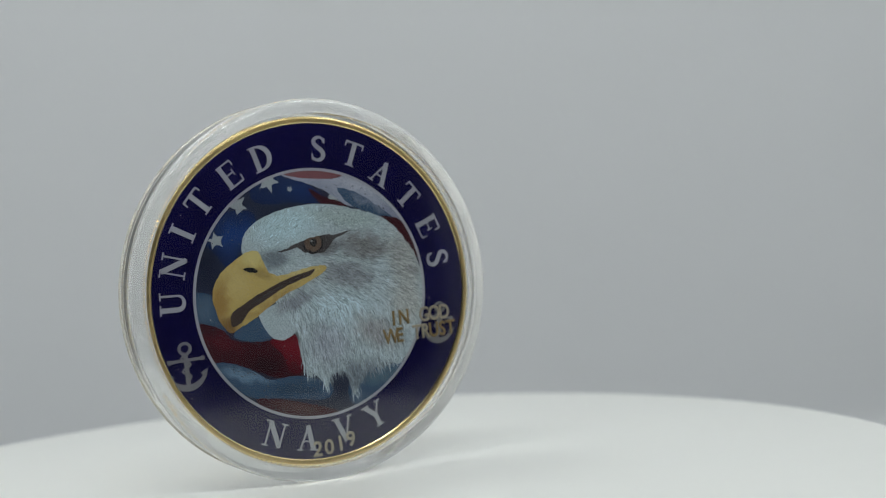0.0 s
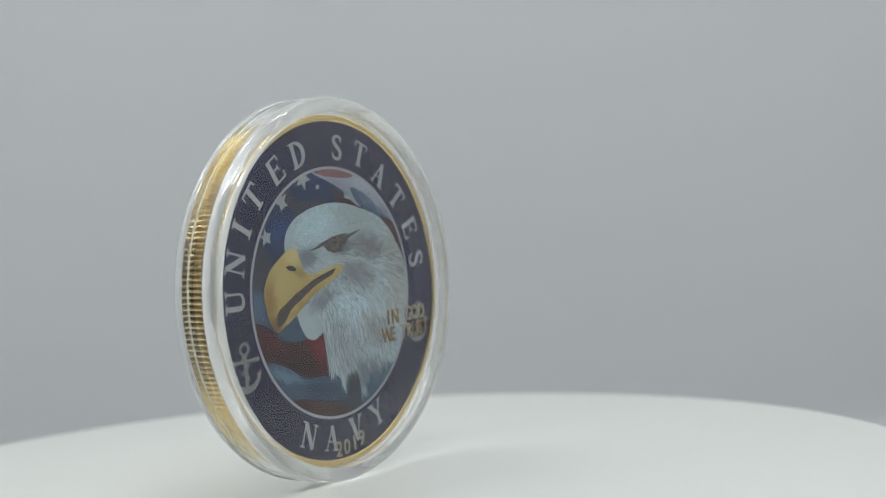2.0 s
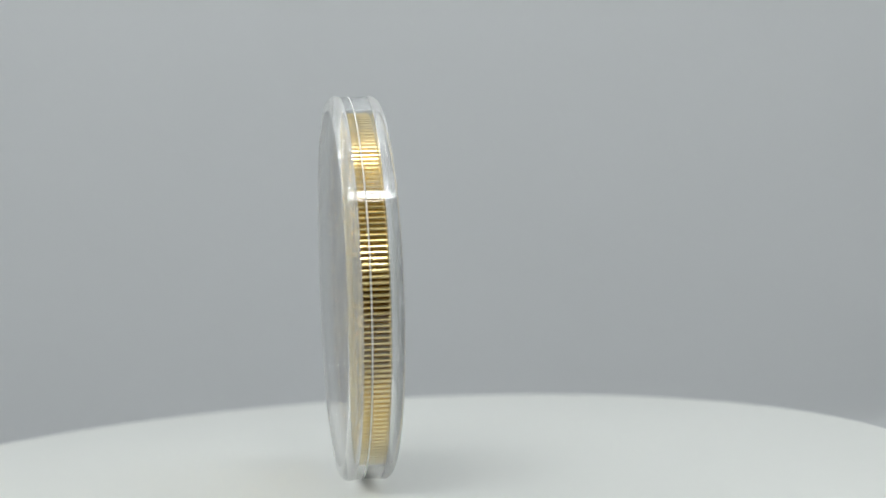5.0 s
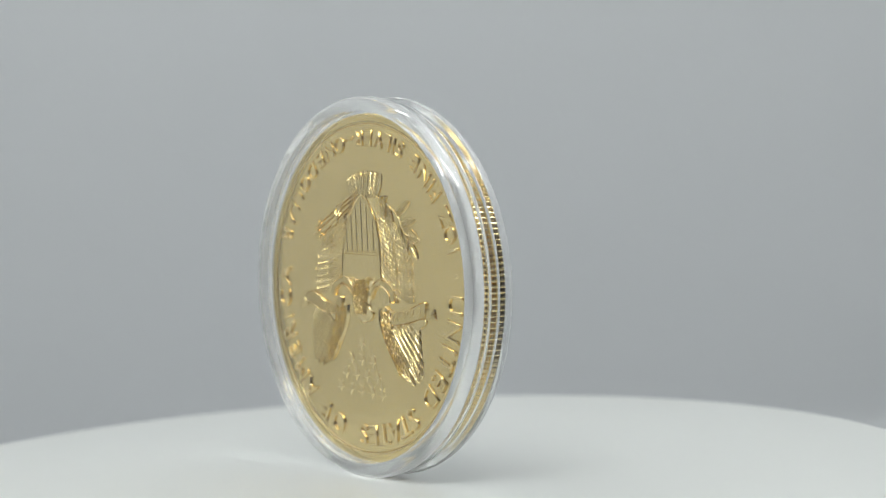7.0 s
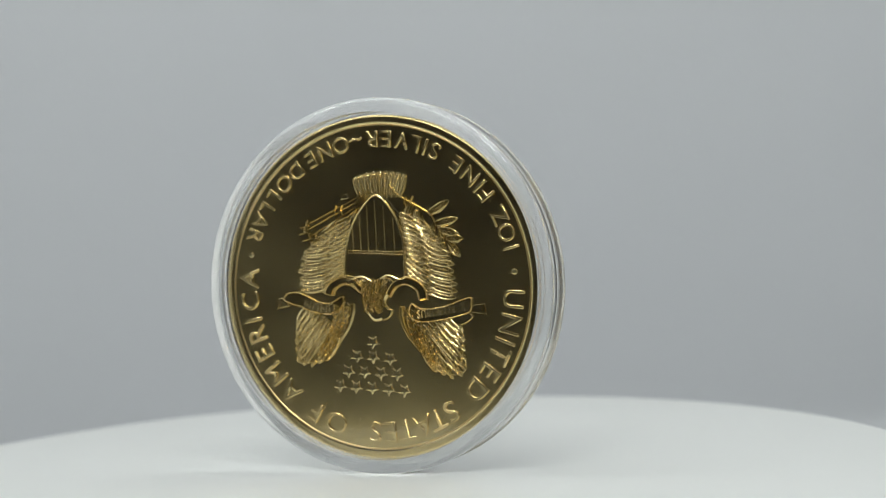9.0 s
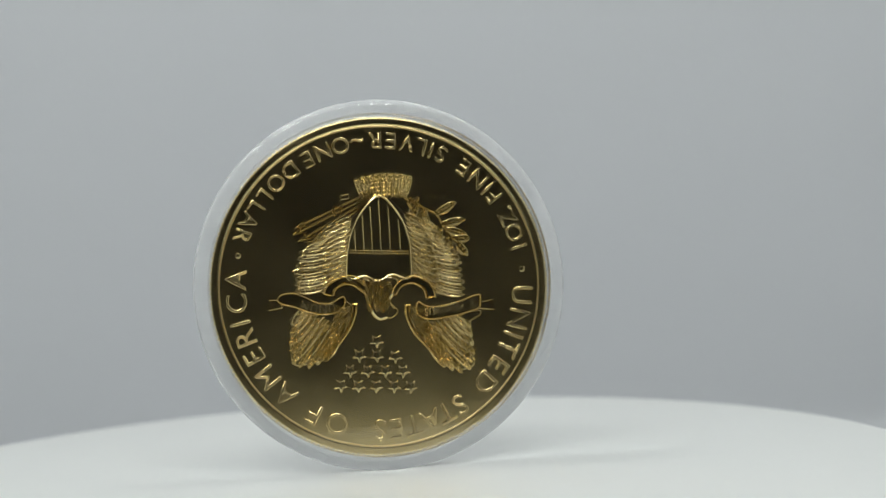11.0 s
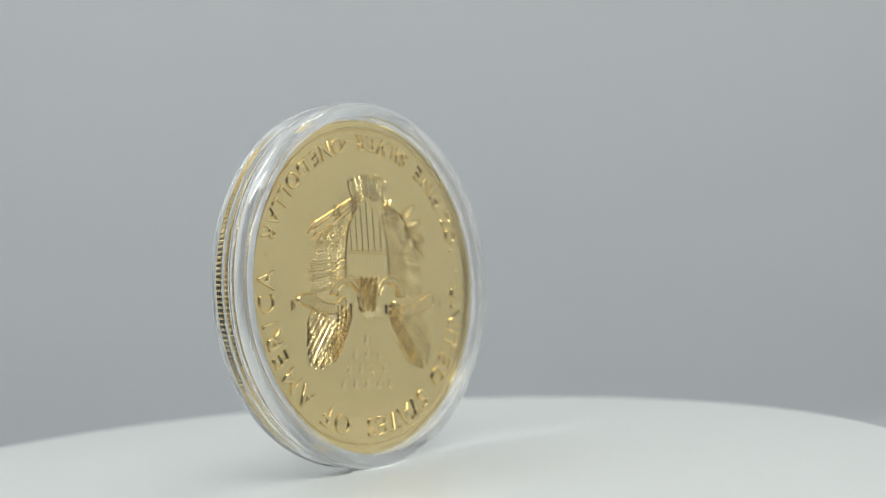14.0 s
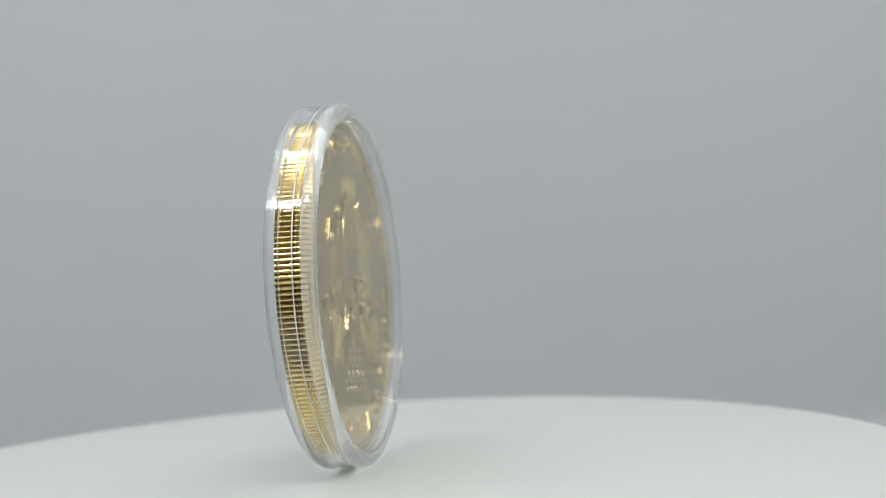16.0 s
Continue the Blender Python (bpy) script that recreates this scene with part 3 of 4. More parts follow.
barbs("crown_barbs", 1500, BARB, 10, lambda u, v, r: v > 4.6 - 0.15 * u or r.random() < 0.12, 0.7, 0.085, 3)
barbs("nape_barbs", 800, BARB, 10, lambda u, v, r: u > 6.5 + r.uniform(0, 3) and v < 7, 1.3, 0.10, 4)
barbs("neck_barbs", 1500, BARB, 11, lambda u, v, r: v < r.uniform(0, 2.5) or (r.random() < 0.10), 1.4, 0.10, 5)
barbs("breast_barbs", 420, BARB, 12, lambda u, v, r: v < -0.5 and u < 10, 1.3, 0.09, 6)
barbs("cheek_barbs", 1300, BARB, 12, lambda u, v, r: math.hypot((u - 4.5) / 6.5, (v - 2.0) / 4.2) < r.uniform(0.2, 1.0) or r.random() < 0.05, 0.9, 0.085, 7)
barbs("shadow_barbs", 420, BARB, 12, lambda u, v, r: (v < -6 and u < 8) or (u > 7.5 and -5 < v < 2 and r.random() < 0.4) or (v < 0 and r.random() < 0.1), 1.1, 0.08, 8)


def flecks(name, count, mat, step, field, size, seed):
    """Grains of the print, a tenth of a millimetre across."""
    rng, bm, made = random.Random(seed), bmesh.new(), 0
    for _ in range(count * 20):
        if made >= count:
            break
        rad, ang = IR * 0.985 * math.sqrt(rng.random()), rng.uniform(0, 2 * math.pi)
        u, v = IX + rad * math.cos(ang), IY + rad * math.sin(ang)
        if not field(u, v, rng):
            continue
        k, y, turn = size * rng.uniform(0.5, 1.4), EN - 0.012 - 0.0022 * step, rng.uniform(0, 3)
        bm.faces.new([bm.verts.new(((u + k * math.cos(turn + q * 1.57) * (1.5 if q % 2 else 0.7)) * MM, y * MM, (v + k * math.sin(turn + q * 1.57)) * MM)) for q in range(4)])
        made += 1
    return tagged(part(name, bm, mat, picture), kind="stuff")


flecks("shade_grain", 700, GRAIN_DARK, 6.6, lambda u, v, r: True, 0.085, 31)

BEAK = [(-9.0, 4.5), (-7.9, 5.0), (-6.9, 4.9), (-6.3, 3.7), (-5.6, 2.5), (-4.0, 2.1), (-1.1, 2.7), (1.1, 3.0), (1.5, 2.5), (0.2, 1.6), (-4.1, -0.4), (-7.3, -2.5), (-9.4, -3.6), (-10.5, -4.1), (-11.7, -2.7),
        (-12.4, -0.7), (-12.4, 0.9), (-11.8, 2.1), (-10.7, 3.3)]
beak = inked("beak", BEAK, 15, INK_BEAK, label="hooked yellow beak")
inked("mouth", [(-10.3, -3.4), (-10.3, -1.9), (-8.9, -1.0), (-6.8, 0.2), (-4.0, 1.4), (-1.2, 2.3), (0.1, 2.5), (-0.8, 1.8), (-3.7, 0.7), (-6.2, -0.6), (-8.3, -1.9), (-9.3, -3.1)], 17, INK_MOUTH)
inked("tongue", [(-8.8, -1.5), (-6.6, -0.2), (-3.9, 1.05), (-1.4, 2.0), (-3.8, 0.95), (-6.4, -0.35)], 18, INK_SHADOW)
inked("nostril", [(-8.7, 2.95), (-8.1, 3.2), (-7.2, 2.95), (-7.0, 2.6), (-7.8, 2.6)], 17, DARK)
inked("eye_socket", [(-4.6, 4.75), (-3.4, 5.1), (-2.2, 5.65), (-0.9, 6.5), (1.0, 6.85), (2.4, 6.4), (3.9, 6.75), (5.0, 6.9), (3.6, 6.3), (2.5, 5.8), (1.9, 4.95), (0.8, 4.35), (-0.9, 4.5), (-2.0, 5.1), (-3.4, 4.8)], 15, INK_SHADOW)
inked("eye_rim", arc(0.0, 5.6, 1.32, 1.20, 0, 340, 17), 16, DARK, 0)
inked("iris", arc(0.0, 5.6, 1.10, 1.00, 0, 340, 17), 17, INK_IRIS, 0)
inked("pupil", arc(0.0, 5.65, 0.46, 0.46, 0, 330, 11), 18, DARK, 0)
inked("brow_feather", [(-4.4, 5.2), (-2.6, 5.5), (-1.0, 6.0), (0.9, 6.45), (2.6, 6.7), (3.6, 7.2), (1.4, 7.6), (-0.8, 7.3), (-2.8, 6.5)], 20, INK_HEAD)
inked("eye_glint", arc(-0.22, 5.85, 0.13, 0.11, 0, 315, 7), 19, INK_STAR, 0)
inked("brow_feather", [(-6.0, 5.6), (-4.0, 6.0), (-2.2, 6.5), (-0.6, 7.5), (1.6, 7.6), (0.0, 7.9), (-2.4, 7.3), (-4.6, 6.7)], 16, INK_HEAD)

for ch, u, v in (("U", -17.1, -0.3), ("N", -16.8, 3.8), ("I", -15.6, 7.4), ("T", -13.55, 10.7), ("E", -9.8, 13.7), ("D", -5.9, 15.6),
                 ("S", 1.2, 16.5), ("T", 5.5, 15.8), ("A", 9.2, 13.5), ("T", 12.6, 10.7), ("E", 15.1, 7.0), ("S", 16.25, 3.0)):
    serif_letter(ch, u, v, 3.0 if u < 0 else 2.9, math.degrees(math.atan2(v, u)) - 90, EN, SILVER, coin)
for ch, u, v in (("N", -5.8, -16.1), ("A", -1.8, -16.9), ("V", 2.9, -16.4), ("Y", 7.0, -15.1)):
    serif_letter(ch, u, v, 2.95, math.degrees(math.atan2(v, u)) + 90, EN, SILVER, coin)
for ch, u, v in (("2", -0.6, -18.3), ("0", 0.85, -18.2), ("1", 2.3, -17.95), ("9", 3.65, -17.55)):
    sans_letter(ch, u, v, 1.75, math.degrees(math.atan2(v, u)) + 90, EN - 0.045, -1, PALE_GOLD, coin, 0.0, 0.025)
for text, u0, du, v0, mats in (("IN GOD", 9.95, 1.37, -3.85, "gg sss"), ("WE TRUST", 9.5, 1.16, -5.95, "gg ssggg")):
    for k, ch in enumerate(text):
        if ch != " ":
            sans_letter(ch, u0 + du * k, v0 + 0.075 * k, 1.75, 3, EN - 0.06, -1, DULL_GOLD if mats[min(k, 5)] == "g" else PALE_GOLD, coin, 0.0, 0.03, wide=0.80)


def anchor(x, y, turn, size):
    """A fouled anchor in silver print: ring, stock, shank, arms with flukes and a rope."""
    bm = bmesh.new()
    strokes = [band(arc(0, 0.40, 0.13, 0.12, -80, 260, 18), 0.07), bar(0, 0.30, 0, -0.44, 0.10), bar(-0.36, 0.14, 0.36, 0.14, 0.07), swell(arc(0, -0.10, 0.42, 0.38, 195, 345, 16), 0.05, 0.15),
               [(-0.48, -0.10), (-0.30, -0.18), (-0.42, -0.32)], [(0.48, -0.10), (0.30, -0.18), (0.42, -0.32)], arc(-0.38, 0.14, 0.06, 0.06, 0, 315, 7), arc(0.38, 0.14, 0.06, 0.06, 0, 315, 7),
               band(smooth_line([(0.06, 0.30), (-0.11, 0.18), (0.10, 0.04), (-0.11, -0.10), (0.09, -0.22), (-0.06, -0.34)], 4, False), 0.05)]
    for k, st in enumerate(strokes):
        add_plate(bm, placed(st, x, y, size, turn), EN, EN - 0.03 - 0.002 * k)
    return part("anchor", bm, ANCHOR, coin, "small grey rope-wound anchor")


anchor(-15.85, -7.4, 4, 5.0)
anchor(16.0, -4.8, -8, 4.6)

bm = bmesh.new()
rng = random.Random(41)
for _ in range(22):
    rad, ang, k = 19 * math.sqrt(rng.random()), rng.uniform(0, 6.28), rng.uniform(0.03, 0.08)
    u, v = rad * math.cos(ang), rad * math.sin(ang)
    add_plate(bm, [(u + k * math.cos(q * 1.05) * rng.uniform(0.6, 1.3), v + k * math.sin(q * 1.05) * rng.uniform(0.6, 1.3)) for q in range(6)], EN - 0.055, EN - 0.085)
tagged(part("dust_specks", bm, DUST, coin, "pale dust specks"), kind="stuff")

# ---- reverse: raised heraldic eagle and lettering; a runs along u, the design's top points to -v ----
RB = BACK


def relief(name, pts, height, parent, bevel=0.12, sub=4, label="", mat=None, base=RB):
    line = smooth_line(pts, sub) if sub else pts
    return plate(name, line, base - 0.01, base + height, mat or RELIEF, parent, bevel, label, smooth=False)


SECTION = ((-1, -0.25), (-0.90, 0.85), (-0.76, 1.0), (-0.60, 0.62), (-0.13, 0.68), (0, 1.05), (0.13, 0.68), (0.60, 0.62), (0.76, 1.0), (0.90, 0.85), (1, -0.25))


def add_feather(bm, u, v, ang, ln, w, base, top, curl=0.0):
    """A feather: a blade with a raised rim, a sunken web and a quill, lofted along its curve."""
    c, s = math.cos(radians(ang)), math.sin(radians(ang))
    rows = []
    for i, k in enumerate((0.55, 0.8, 0.97, 1.05, 1.05, 0.9, 0.62, 0.2)):
        t = i / 7
        x, y, slope = ln * t, curl * t * t, 2 * curl * t / ln
        m = math.hypot(1, slope)
        row = []
        for a, h in SECTION:
            px, py = x - slope / m * a * w * k / 2, y + a * w * k / 2 / m
            fade = 1.0 if i < 7 else 0.25
            row.append(bm.verts.new(((u + c * px - s * py) * MM, (base + (top - base) * h * fade) * MM, (v + s * px + c * py) * MM)))
        rows.append(row)
    for a, b in zip(rows, rows[1:]):
        for q in range(len(a) - 1):
            bm.faces.new((a[q], a[q + 1], b[q + 1], b[q]))


def add_strip(bm, line, width, base, top, closed=False):
    """A raised moulding of rounded section along a line."""
    n, rows = len(line), []
    for i, (x, y) in enumerate(line):
        a, b = (line[i - 1], line[(i + 1) % n]) if closed else (line[max(i - 1, 0)], line[min(i + 1, n - 1)])
        dx, dy = b[0] - a[0], b[1] - a[1]
        m = math.hypot(dx, dy) or 1
        rows.append([bm.verts.new(((x - dy / m * k * width / 2) * MM, (base + (top - base) * h) * MM, (y + dx / m * k * width / 2) * MM)) for k, h in ((-1, 0), (-0.6, 0.8), (0, 1), (0.6, 0.8), (1, 0))])
    for a, b in zip(rows, rows[1:] + (rows[:1] if closed else [])):
        for q in range(4):
            bm.faces.new((a[q], a[q + 1], b[q + 1], b[q]))


def moulding(name, line, width, height, parent, closed=False, base=None):
    bm = bmesh.new()
    add_strip(bm, line, width, RB - 0.01 if base is None else base, RB + height, closed)
    return part(name, bm, LETTER_GOLD, parent)


eagle = relief("eagle_body", [(3.9, 1.0), (4.6, 3.5), (3.6, 7.6), (1.8, 9.4), (-0.4, 11.2), (-2.8, 9.2), (-4.2, 6.8), (-4.6, 3.4), (-4.0, 0.6), (-2.0, -0.3), (0.0, 0.2), (2.2, -0.2)], 0.07, coin, 0.3, label="raised heraldic eagle with shield, arrows and branch")


def add_barbs(bm, u, v, ang, ln, w, top, curl, gap=0.60):
    """Raised barbs on both sides of a feather's quill."""
    n = max(3, int(ln / gap))
    for i in range(1, n):
        t = i / n
        x, y = ln * t, curl * t * t
        for side in (-1, 1):
            reach = w * 0.40 * (1.0 if t < 0.75 else 0.7)
            add_plate(bm, placed(band([(x - 0.10, y), (x + reach * 0.75, y + side * reach)], 0.17, 0.10), u, v, 1, ang), top * 0.6 + (RB - 0.01) * 0.4, top, 0.06)


def quill_feather(bm, base, tip, w, top, curl, gap=0.60):
    du, dv = tip[0] - base[0], tip[1] - base[1]
    ang, ln = math.degrees(math.atan2(dv, du)), math.hypot(du, dv)
    add_feather(bm, base[0], base[1], ang, ln, w, RB - 0.01, top, curl)
    add_barbs(bm, base[0], base[1], ang, ln, w, top, curl, gap)


def along(line, f):
    """The point at the fraction f of a line's length."""
    lens = [math.dist(a, b) for a, b in zip(line, line[1:])]
    left = f * sum(lens)
    for (a, b), d in zip(zip(line, line[1:]), lens):
        if left <= d:
            return (a[0] + (b[0] - a[0]) * left / d, a[1] + (b[1] - a[1]) * left / d)
        left -= d
    return line[-1]


def upper_wing(side, inner, middle, outer, inner_count, outer_count, seed):
    """Two columns of drooping covert feathers, the inner ones over the outer."""
    rng, bm = random.Random(seed), bmesh.new()
    for start, end, n, lift, w in ((middle, outer, outer_count, 0.16, 1.06), (inner, middle, inner_count, 0.22, 1.0)):
        for i in range(n):
            f = (i + 0.5) / n
            base, tip = along(start, f), along(end, f)
            base = (base[0] - side * 0.25, base[1] + 0.55)
            tip = (tip[0] + rng.gauss(0, 0.10), tip[1] - 0.45 + rng.gauss(0, 0.07))
            quill_feather(bm, base, tip, w, RB + lift + 0.02 * (i % 3) + 0.006 * (n - i), side * 0.42)
    return part("wing", bm, RELIEF, eagle, "raised overlapping covert feathers")


upper_wing(1, [(3.3, 8.0), (4.0, 4.4), (4.1, 0.6)], [(4.9, 7.7), (6.4, 5.5), (6.8, 1.8), (6.8, -0.6)], [(6.0, 7.0), (9.3, 4.7), (10.1, 2.4), (10.2, -0.4)], 13, 12, 11)
upper_wing(-1, [(-3.6, 8.2), (-4.1, 4.4), (-4.3, 0.4)], [(-5.2, 7.6), (-6.6, 5.0), (-7.0, 1.6), (-7.0, -1.6)], [(-6.6, 6.7), (-8.6, 4.6), (-9.9, 2.4), (-10.1, -2.0)], 13, 13, 12)


def lower_wing(bases, tips, edge, side, count):
    """A fan of long flight feathers and two rows of small scales behind the wing's smooth leading edge."""
    bm = bmesh.new()
    for k in range(count):
        f = k / (count - 1)
        quill_feather(bm, along(bases, f), along(tips, f), 1.30, RB + 0.17 + 0.012 * k, -side * 0.25, 0.55)
    for row in range(3):
        for i in range(11 - row):
            u, v = along(edge, (i + 0.5 + 0.3 * (row % 2)) / 12)
            u, v = u + side * (0.55 + 0.62 * row), v + 0.10 * row
            add_feather(bm, u, v, -90 + side * (38 - 4 * i), 1.05, 0.66, RB - 0.01, RB + 0.36 - 0.02 * row, 0.05)
    wing = part("wing", bm, RELIEF, eagle, "raised long flight feathers")
    relief("wing_edge", band(edge, 0.75, 0.35), 0.38, eagle, 0.22, 0)
    return wing


relief("wing_base", [(10.6, -2.9), (10.6, -4.4), (10.9, -5.8), (11.1, -7.6), (10.8, -8.8), (9.4, -8.9), (7.1, -8.2), (5.6, -6.7), (4.1, -4.9), (3.5, -2.8), (3.8, -1.9), (5.0, -1.7)], 0.10, eagle, 0.10)
relief("wing_base", [(-3.3, -2.7), (-3.3, -3.9), (-4.1, -5.9), (-5.9, -8.1), (-7.3, -9.9), (-9.5, -10.6), (-10.7, -10.2), (-10.8, -8.8), (-10.3, -6.6), (-10.5, -4.8), (-9.5, -4.2), (-5.5, -4.1)], 0.10, eagle, 0.10)
lower_wing([(9.0, -2.0), (7.2, -3.2), (5.4, -4.6), (5.3, -5.6)], [(11.0, -4.2), (11.4, -6.6), (11.2, -8.8), (9.5, -9.2), (7.3, -8.5)], smooth_line([(3.3, -1.9), (3.4, -3.2), (4.1, -4.9), (5.6, -6.8), (7.2, -8.3)], 6, False), 1, 9)
lower_wing([(-8.8, -3.8), (-7.0, -4.4), (-5.0, -5.0), (-5.2, -6.4)], [(-10.8, -5.4), (-11.1, -8.4), (-11.0, -10.4), (-9.5, -10.9), (-7.4, -10.1)], smooth_line([(-3.1, -2.4), (-3.1, -3.9), (-3.9, -5.9), (-5.7, -8.1), (-7.2, -10.0)], 6, False), -1, 9)

for i in range(9):
    bm = bmesh.new()
    f = i / 8 - 0.5
    add_feather(bm, -1.0 - f * 4.6, 10.4, 90 + 42 * f, 3.3 - 1.6 * f * f, 1.02, RB - 0.01, RB + 0.20 + 0.02 * (4 - abs(i - 4)), 0.0)
    add_barbs(bm, -1.0 - f * 4.6, 10.4, 90 + 42 * f, 3.3 - 1.6 * f * f, 1.02, RB + 0.20 + 0.02 * (4 - abs(i - 4)), 0.0, 0.42)
    part("tail_feather", bm, RELIEF, eagle)

SHIELD = [(-0.5, 10.8), (1.7, 9.1), (3.0, 7.0), (3.7, 4.7), (3.95, 2.8), (3.9, 0.9), (1.9, 1.3), (0.3, 0.6), (-1.5, 1.3), (-3.5, 0.7), (-3.75, 3.0), (-3.6, 5.6), (-2.7, 8.3)]
shield = relief("shield", smooth_line(SHIELD, 3), 0.27, eagle, 0.10, 0, "smooth shield with raised upright stripes", GOLD)
sh = smooth_line(SHIELD, 4)
moulding("shield_rim", sh, 0.30, 0.40, shield, True)
moulding("shield_bar", [(3.55, 4.45), (-3.65, 3.95)], 0.16, 0.36, shield)
moulding("shield_bar", [(3.55, 4.15), (-3.65, 3.65)], 0.16, 0.36, shield)
for u, top in ((2.75, 7.0), (1.75, 8.6), (0.75, 9.6), (-0.3, 10.2), (-1.4, 9.4), (-2.6, 7.9)):
    moulding("stripe", [(u, 4.3), (u + 0.05, top)], 0.20, 0.37, shield)

head = relief("eagle_head", [(2.1, 1.0), (1.9, -1.4), (1.4, -3.1), (0.5, -4.1), (-0.6, -4.0), (-1.5, -3.6), (-1.7, -2.8), (-1.1, -1.9), (-1.9, -0.6), (-2.2, 0.6), (-0.9, 1.2), (0.8, 0.8)], 0.34, eagle, 0.32)
relief("eagle_eye", arc(0.1, -3.0, 0.20, 0.16, 0, 315, 7), 0.41, head, 0.05, 0)
relief("eagle_beak", [(-0.5, -3.9), (-1.2, -3.9), (-1.8, -3.4), (-1.9, -2.8), (-1.3, -2.7), (-0.7, -3.1)], 0.40, head, 0.12)
bm = bmesh.new()
rng = random.Random(21)
for j in range(9):
    for i in range(8):
        u = 1.75 - 0.46 * i * (1 - 0.035 * j) + rng.gauss(0, 0.05)
        add_feather(bm, u, 0.85 - 0.42 * j + 0.18 * (i % 2), -104 + 5 * i - 3 * j + rng.gauss(0, 12), 0.80, 0.30, RB + 0.26, RB + 0.50 - 0.006 * j, 0.10)
part("neck_feathers", bm, RELIEF, head)

ribbon = relief("ribbon", [(12.2, -1.3), (12.0, -0.5), (10.6, -0.3), (9.2, -0.8), (7.6, -1.6), (6.0, -1.7), (4.5, -1.0), (4.6, -2.3), (6.2, -3.0), (8.2, -2.8), (10.2, -2.0)], 0.36, coin, 0.10, label="raised motto ribbon with forked ends")
relief("ribbon_tail", [(12.0, -1.0), (13.4, -0.9), (12.8, -1.5), (13.5, -2.2), (11.8, -2.0)], 0.22, ribbon, 0.10, 0)
relief("ribbon_loop", band(smooth_line([(6.4, -0.8), (5.9, 0.2), (4.4, 0.9), (3.0, 0.7), (1.8, -0.5)], 5, False), 1.05, 0.5), 0.38, ribbon, 0.12, 0)
relief("ribbon_loop", band(smooth_line([(-1.4, -1.2), (-2.3, 0.1), (-4.0, 0.5), (-5.6, -0.4), (-6.0, -1.8)], 5, False), 0.5, 1.05), 0.38, ribbon, 0.12, 0)
relief("ribbon_band", [(-4.4, -2.2), (-5.6, -2.8), (-8.2, -2.7), (-11.6, -1.7), (-11.9, -2.4), (-11.5, -3.4), (-8.4, -4.1), (-5.6, -4.3), (-4.2, -3.6)], 0.36, ribbon, 0.10)
relief("ribbon_tail", [(-11.4, -2.6), (-13.6, -2.4), (-12.9, -3.0), (-13.8, -3.7), (-11.8, -3.4)], 0.22, ribbon, 0.10, 0)
relief("ribbon_fold", [(-9.6, -3.9), (-11.6, -3.5), (-11.9, -4.1), (-10.6, -4.8), (-9.8, -4.6)], 0.30, ribbon, 0.10)
for outline in ([(12.2, -1.3), (12.0, -0.5), (10.6, -0.3), (9.2, -0.8), (7.6, -1.6), (6.0, -1.7), (4.5, -1.0), (4.6, -2.3), (6.2, -3.0), (8.2, -2.8), (10.2, -2.0)],
                [(-4.4, -2.2), (-5.6, -2.8), (-8.2, -2.7), (-11.6, -1.7), (-11.9, -2.4), (-11.5, -3.4), (-8.4, -4.1), (-5.6, -4.3), (-4.2, -3.6)]):
    moulding("ribbon_hem", smooth_line(outline, 5), 0.18, 0.46, ribbon, True)
for hem in ([(6.8, -0.6), (6.2, 0.6), (4.4, 1.4), (2.8, 1.2), (1.5, -0.4)], [(5.7, -0.9), (5.4, -0.1), (4.3, 0.4), (3.2, 0.2), (2.1, -0.7)],
            [(-1.2, -1.1), (-2.2, 0.4), (-4.1, 1.0), (-6.0, -0.1), (-6.5, -1.8)], [(-1.7, -1.3), (-2.5, -0.2), (-3.9, 0.1), (-5.1, -0.7), (-5.4, -1.8)]):
    moulding("ribbon_hem", smooth_line(hem, 5, False), 0.18, 0.46, ribbon)
for k, ch in enumerate("UNUM"):
    sans_letter(ch, 6.0 + 1.05 * k, -(-2.35 + (0.12, -0.02, 0.18, 0.55)[k]), 0.95, (6, -4, -14, -20)[k], RB + 0.38, 1, LETTER_GOLD, ribbon, 0.0, 0.03)
for k, ch in enumerate("E PLURIBUS"):
    if ch != " ":
        sans_letter(ch, -10.9 + 0.62 * k, 2.75 + 0.075 * k + (0 if k < 6 else 0.04), 0.95, 10 - k, RB + 0.38, 1, LETTER_GOLD, ribbon, 0.0, 0.03, wide=0.7)


def arrow(off, tip):
    bm = bmesh.new()
    x0, y0, x1, y1 = 0.2 + off[0], 11.0 + off[1], tip[0], tip[1]
    ang = math.degrees(math.atan2(y1 - y0, x1 - x0))
    ln = math.hypot(x1 - x0, y1 - y0)
    add_plate(bm, placed(band([(0, 0), (ln - 0.8, 0)], 0.22), x0, y0, 1, ang), RB - 0.01, RB + 0.30, 0.07)
    add_plate(bm, placed([(ln - 1.5, 0.45), (ln, 0), (ln - 1.5, -0.45), (ln - 1.1, 0)], x0, y0, 1, ang), RB - 0.01, RB + 0.34, 0.12)
    for k in range(4):
        add_plate(bm, placed(band([(0.1 + 0.45 * k, 0), (0.6 + 0.45 * k, 0.42)], 0.10), x0, y0, 1, ang), RB, RB + 0.31, 0.03)
        add_plate(bm, placed(band([(0.1 + 0.45 * k, 0), (0.6 + 0.45 * k, -0.42)], 0.10), x0, y0, 1, ang), RB, RB + 0.31, 0.03)
    return part("arrow", bm, RELIEF, eagle)


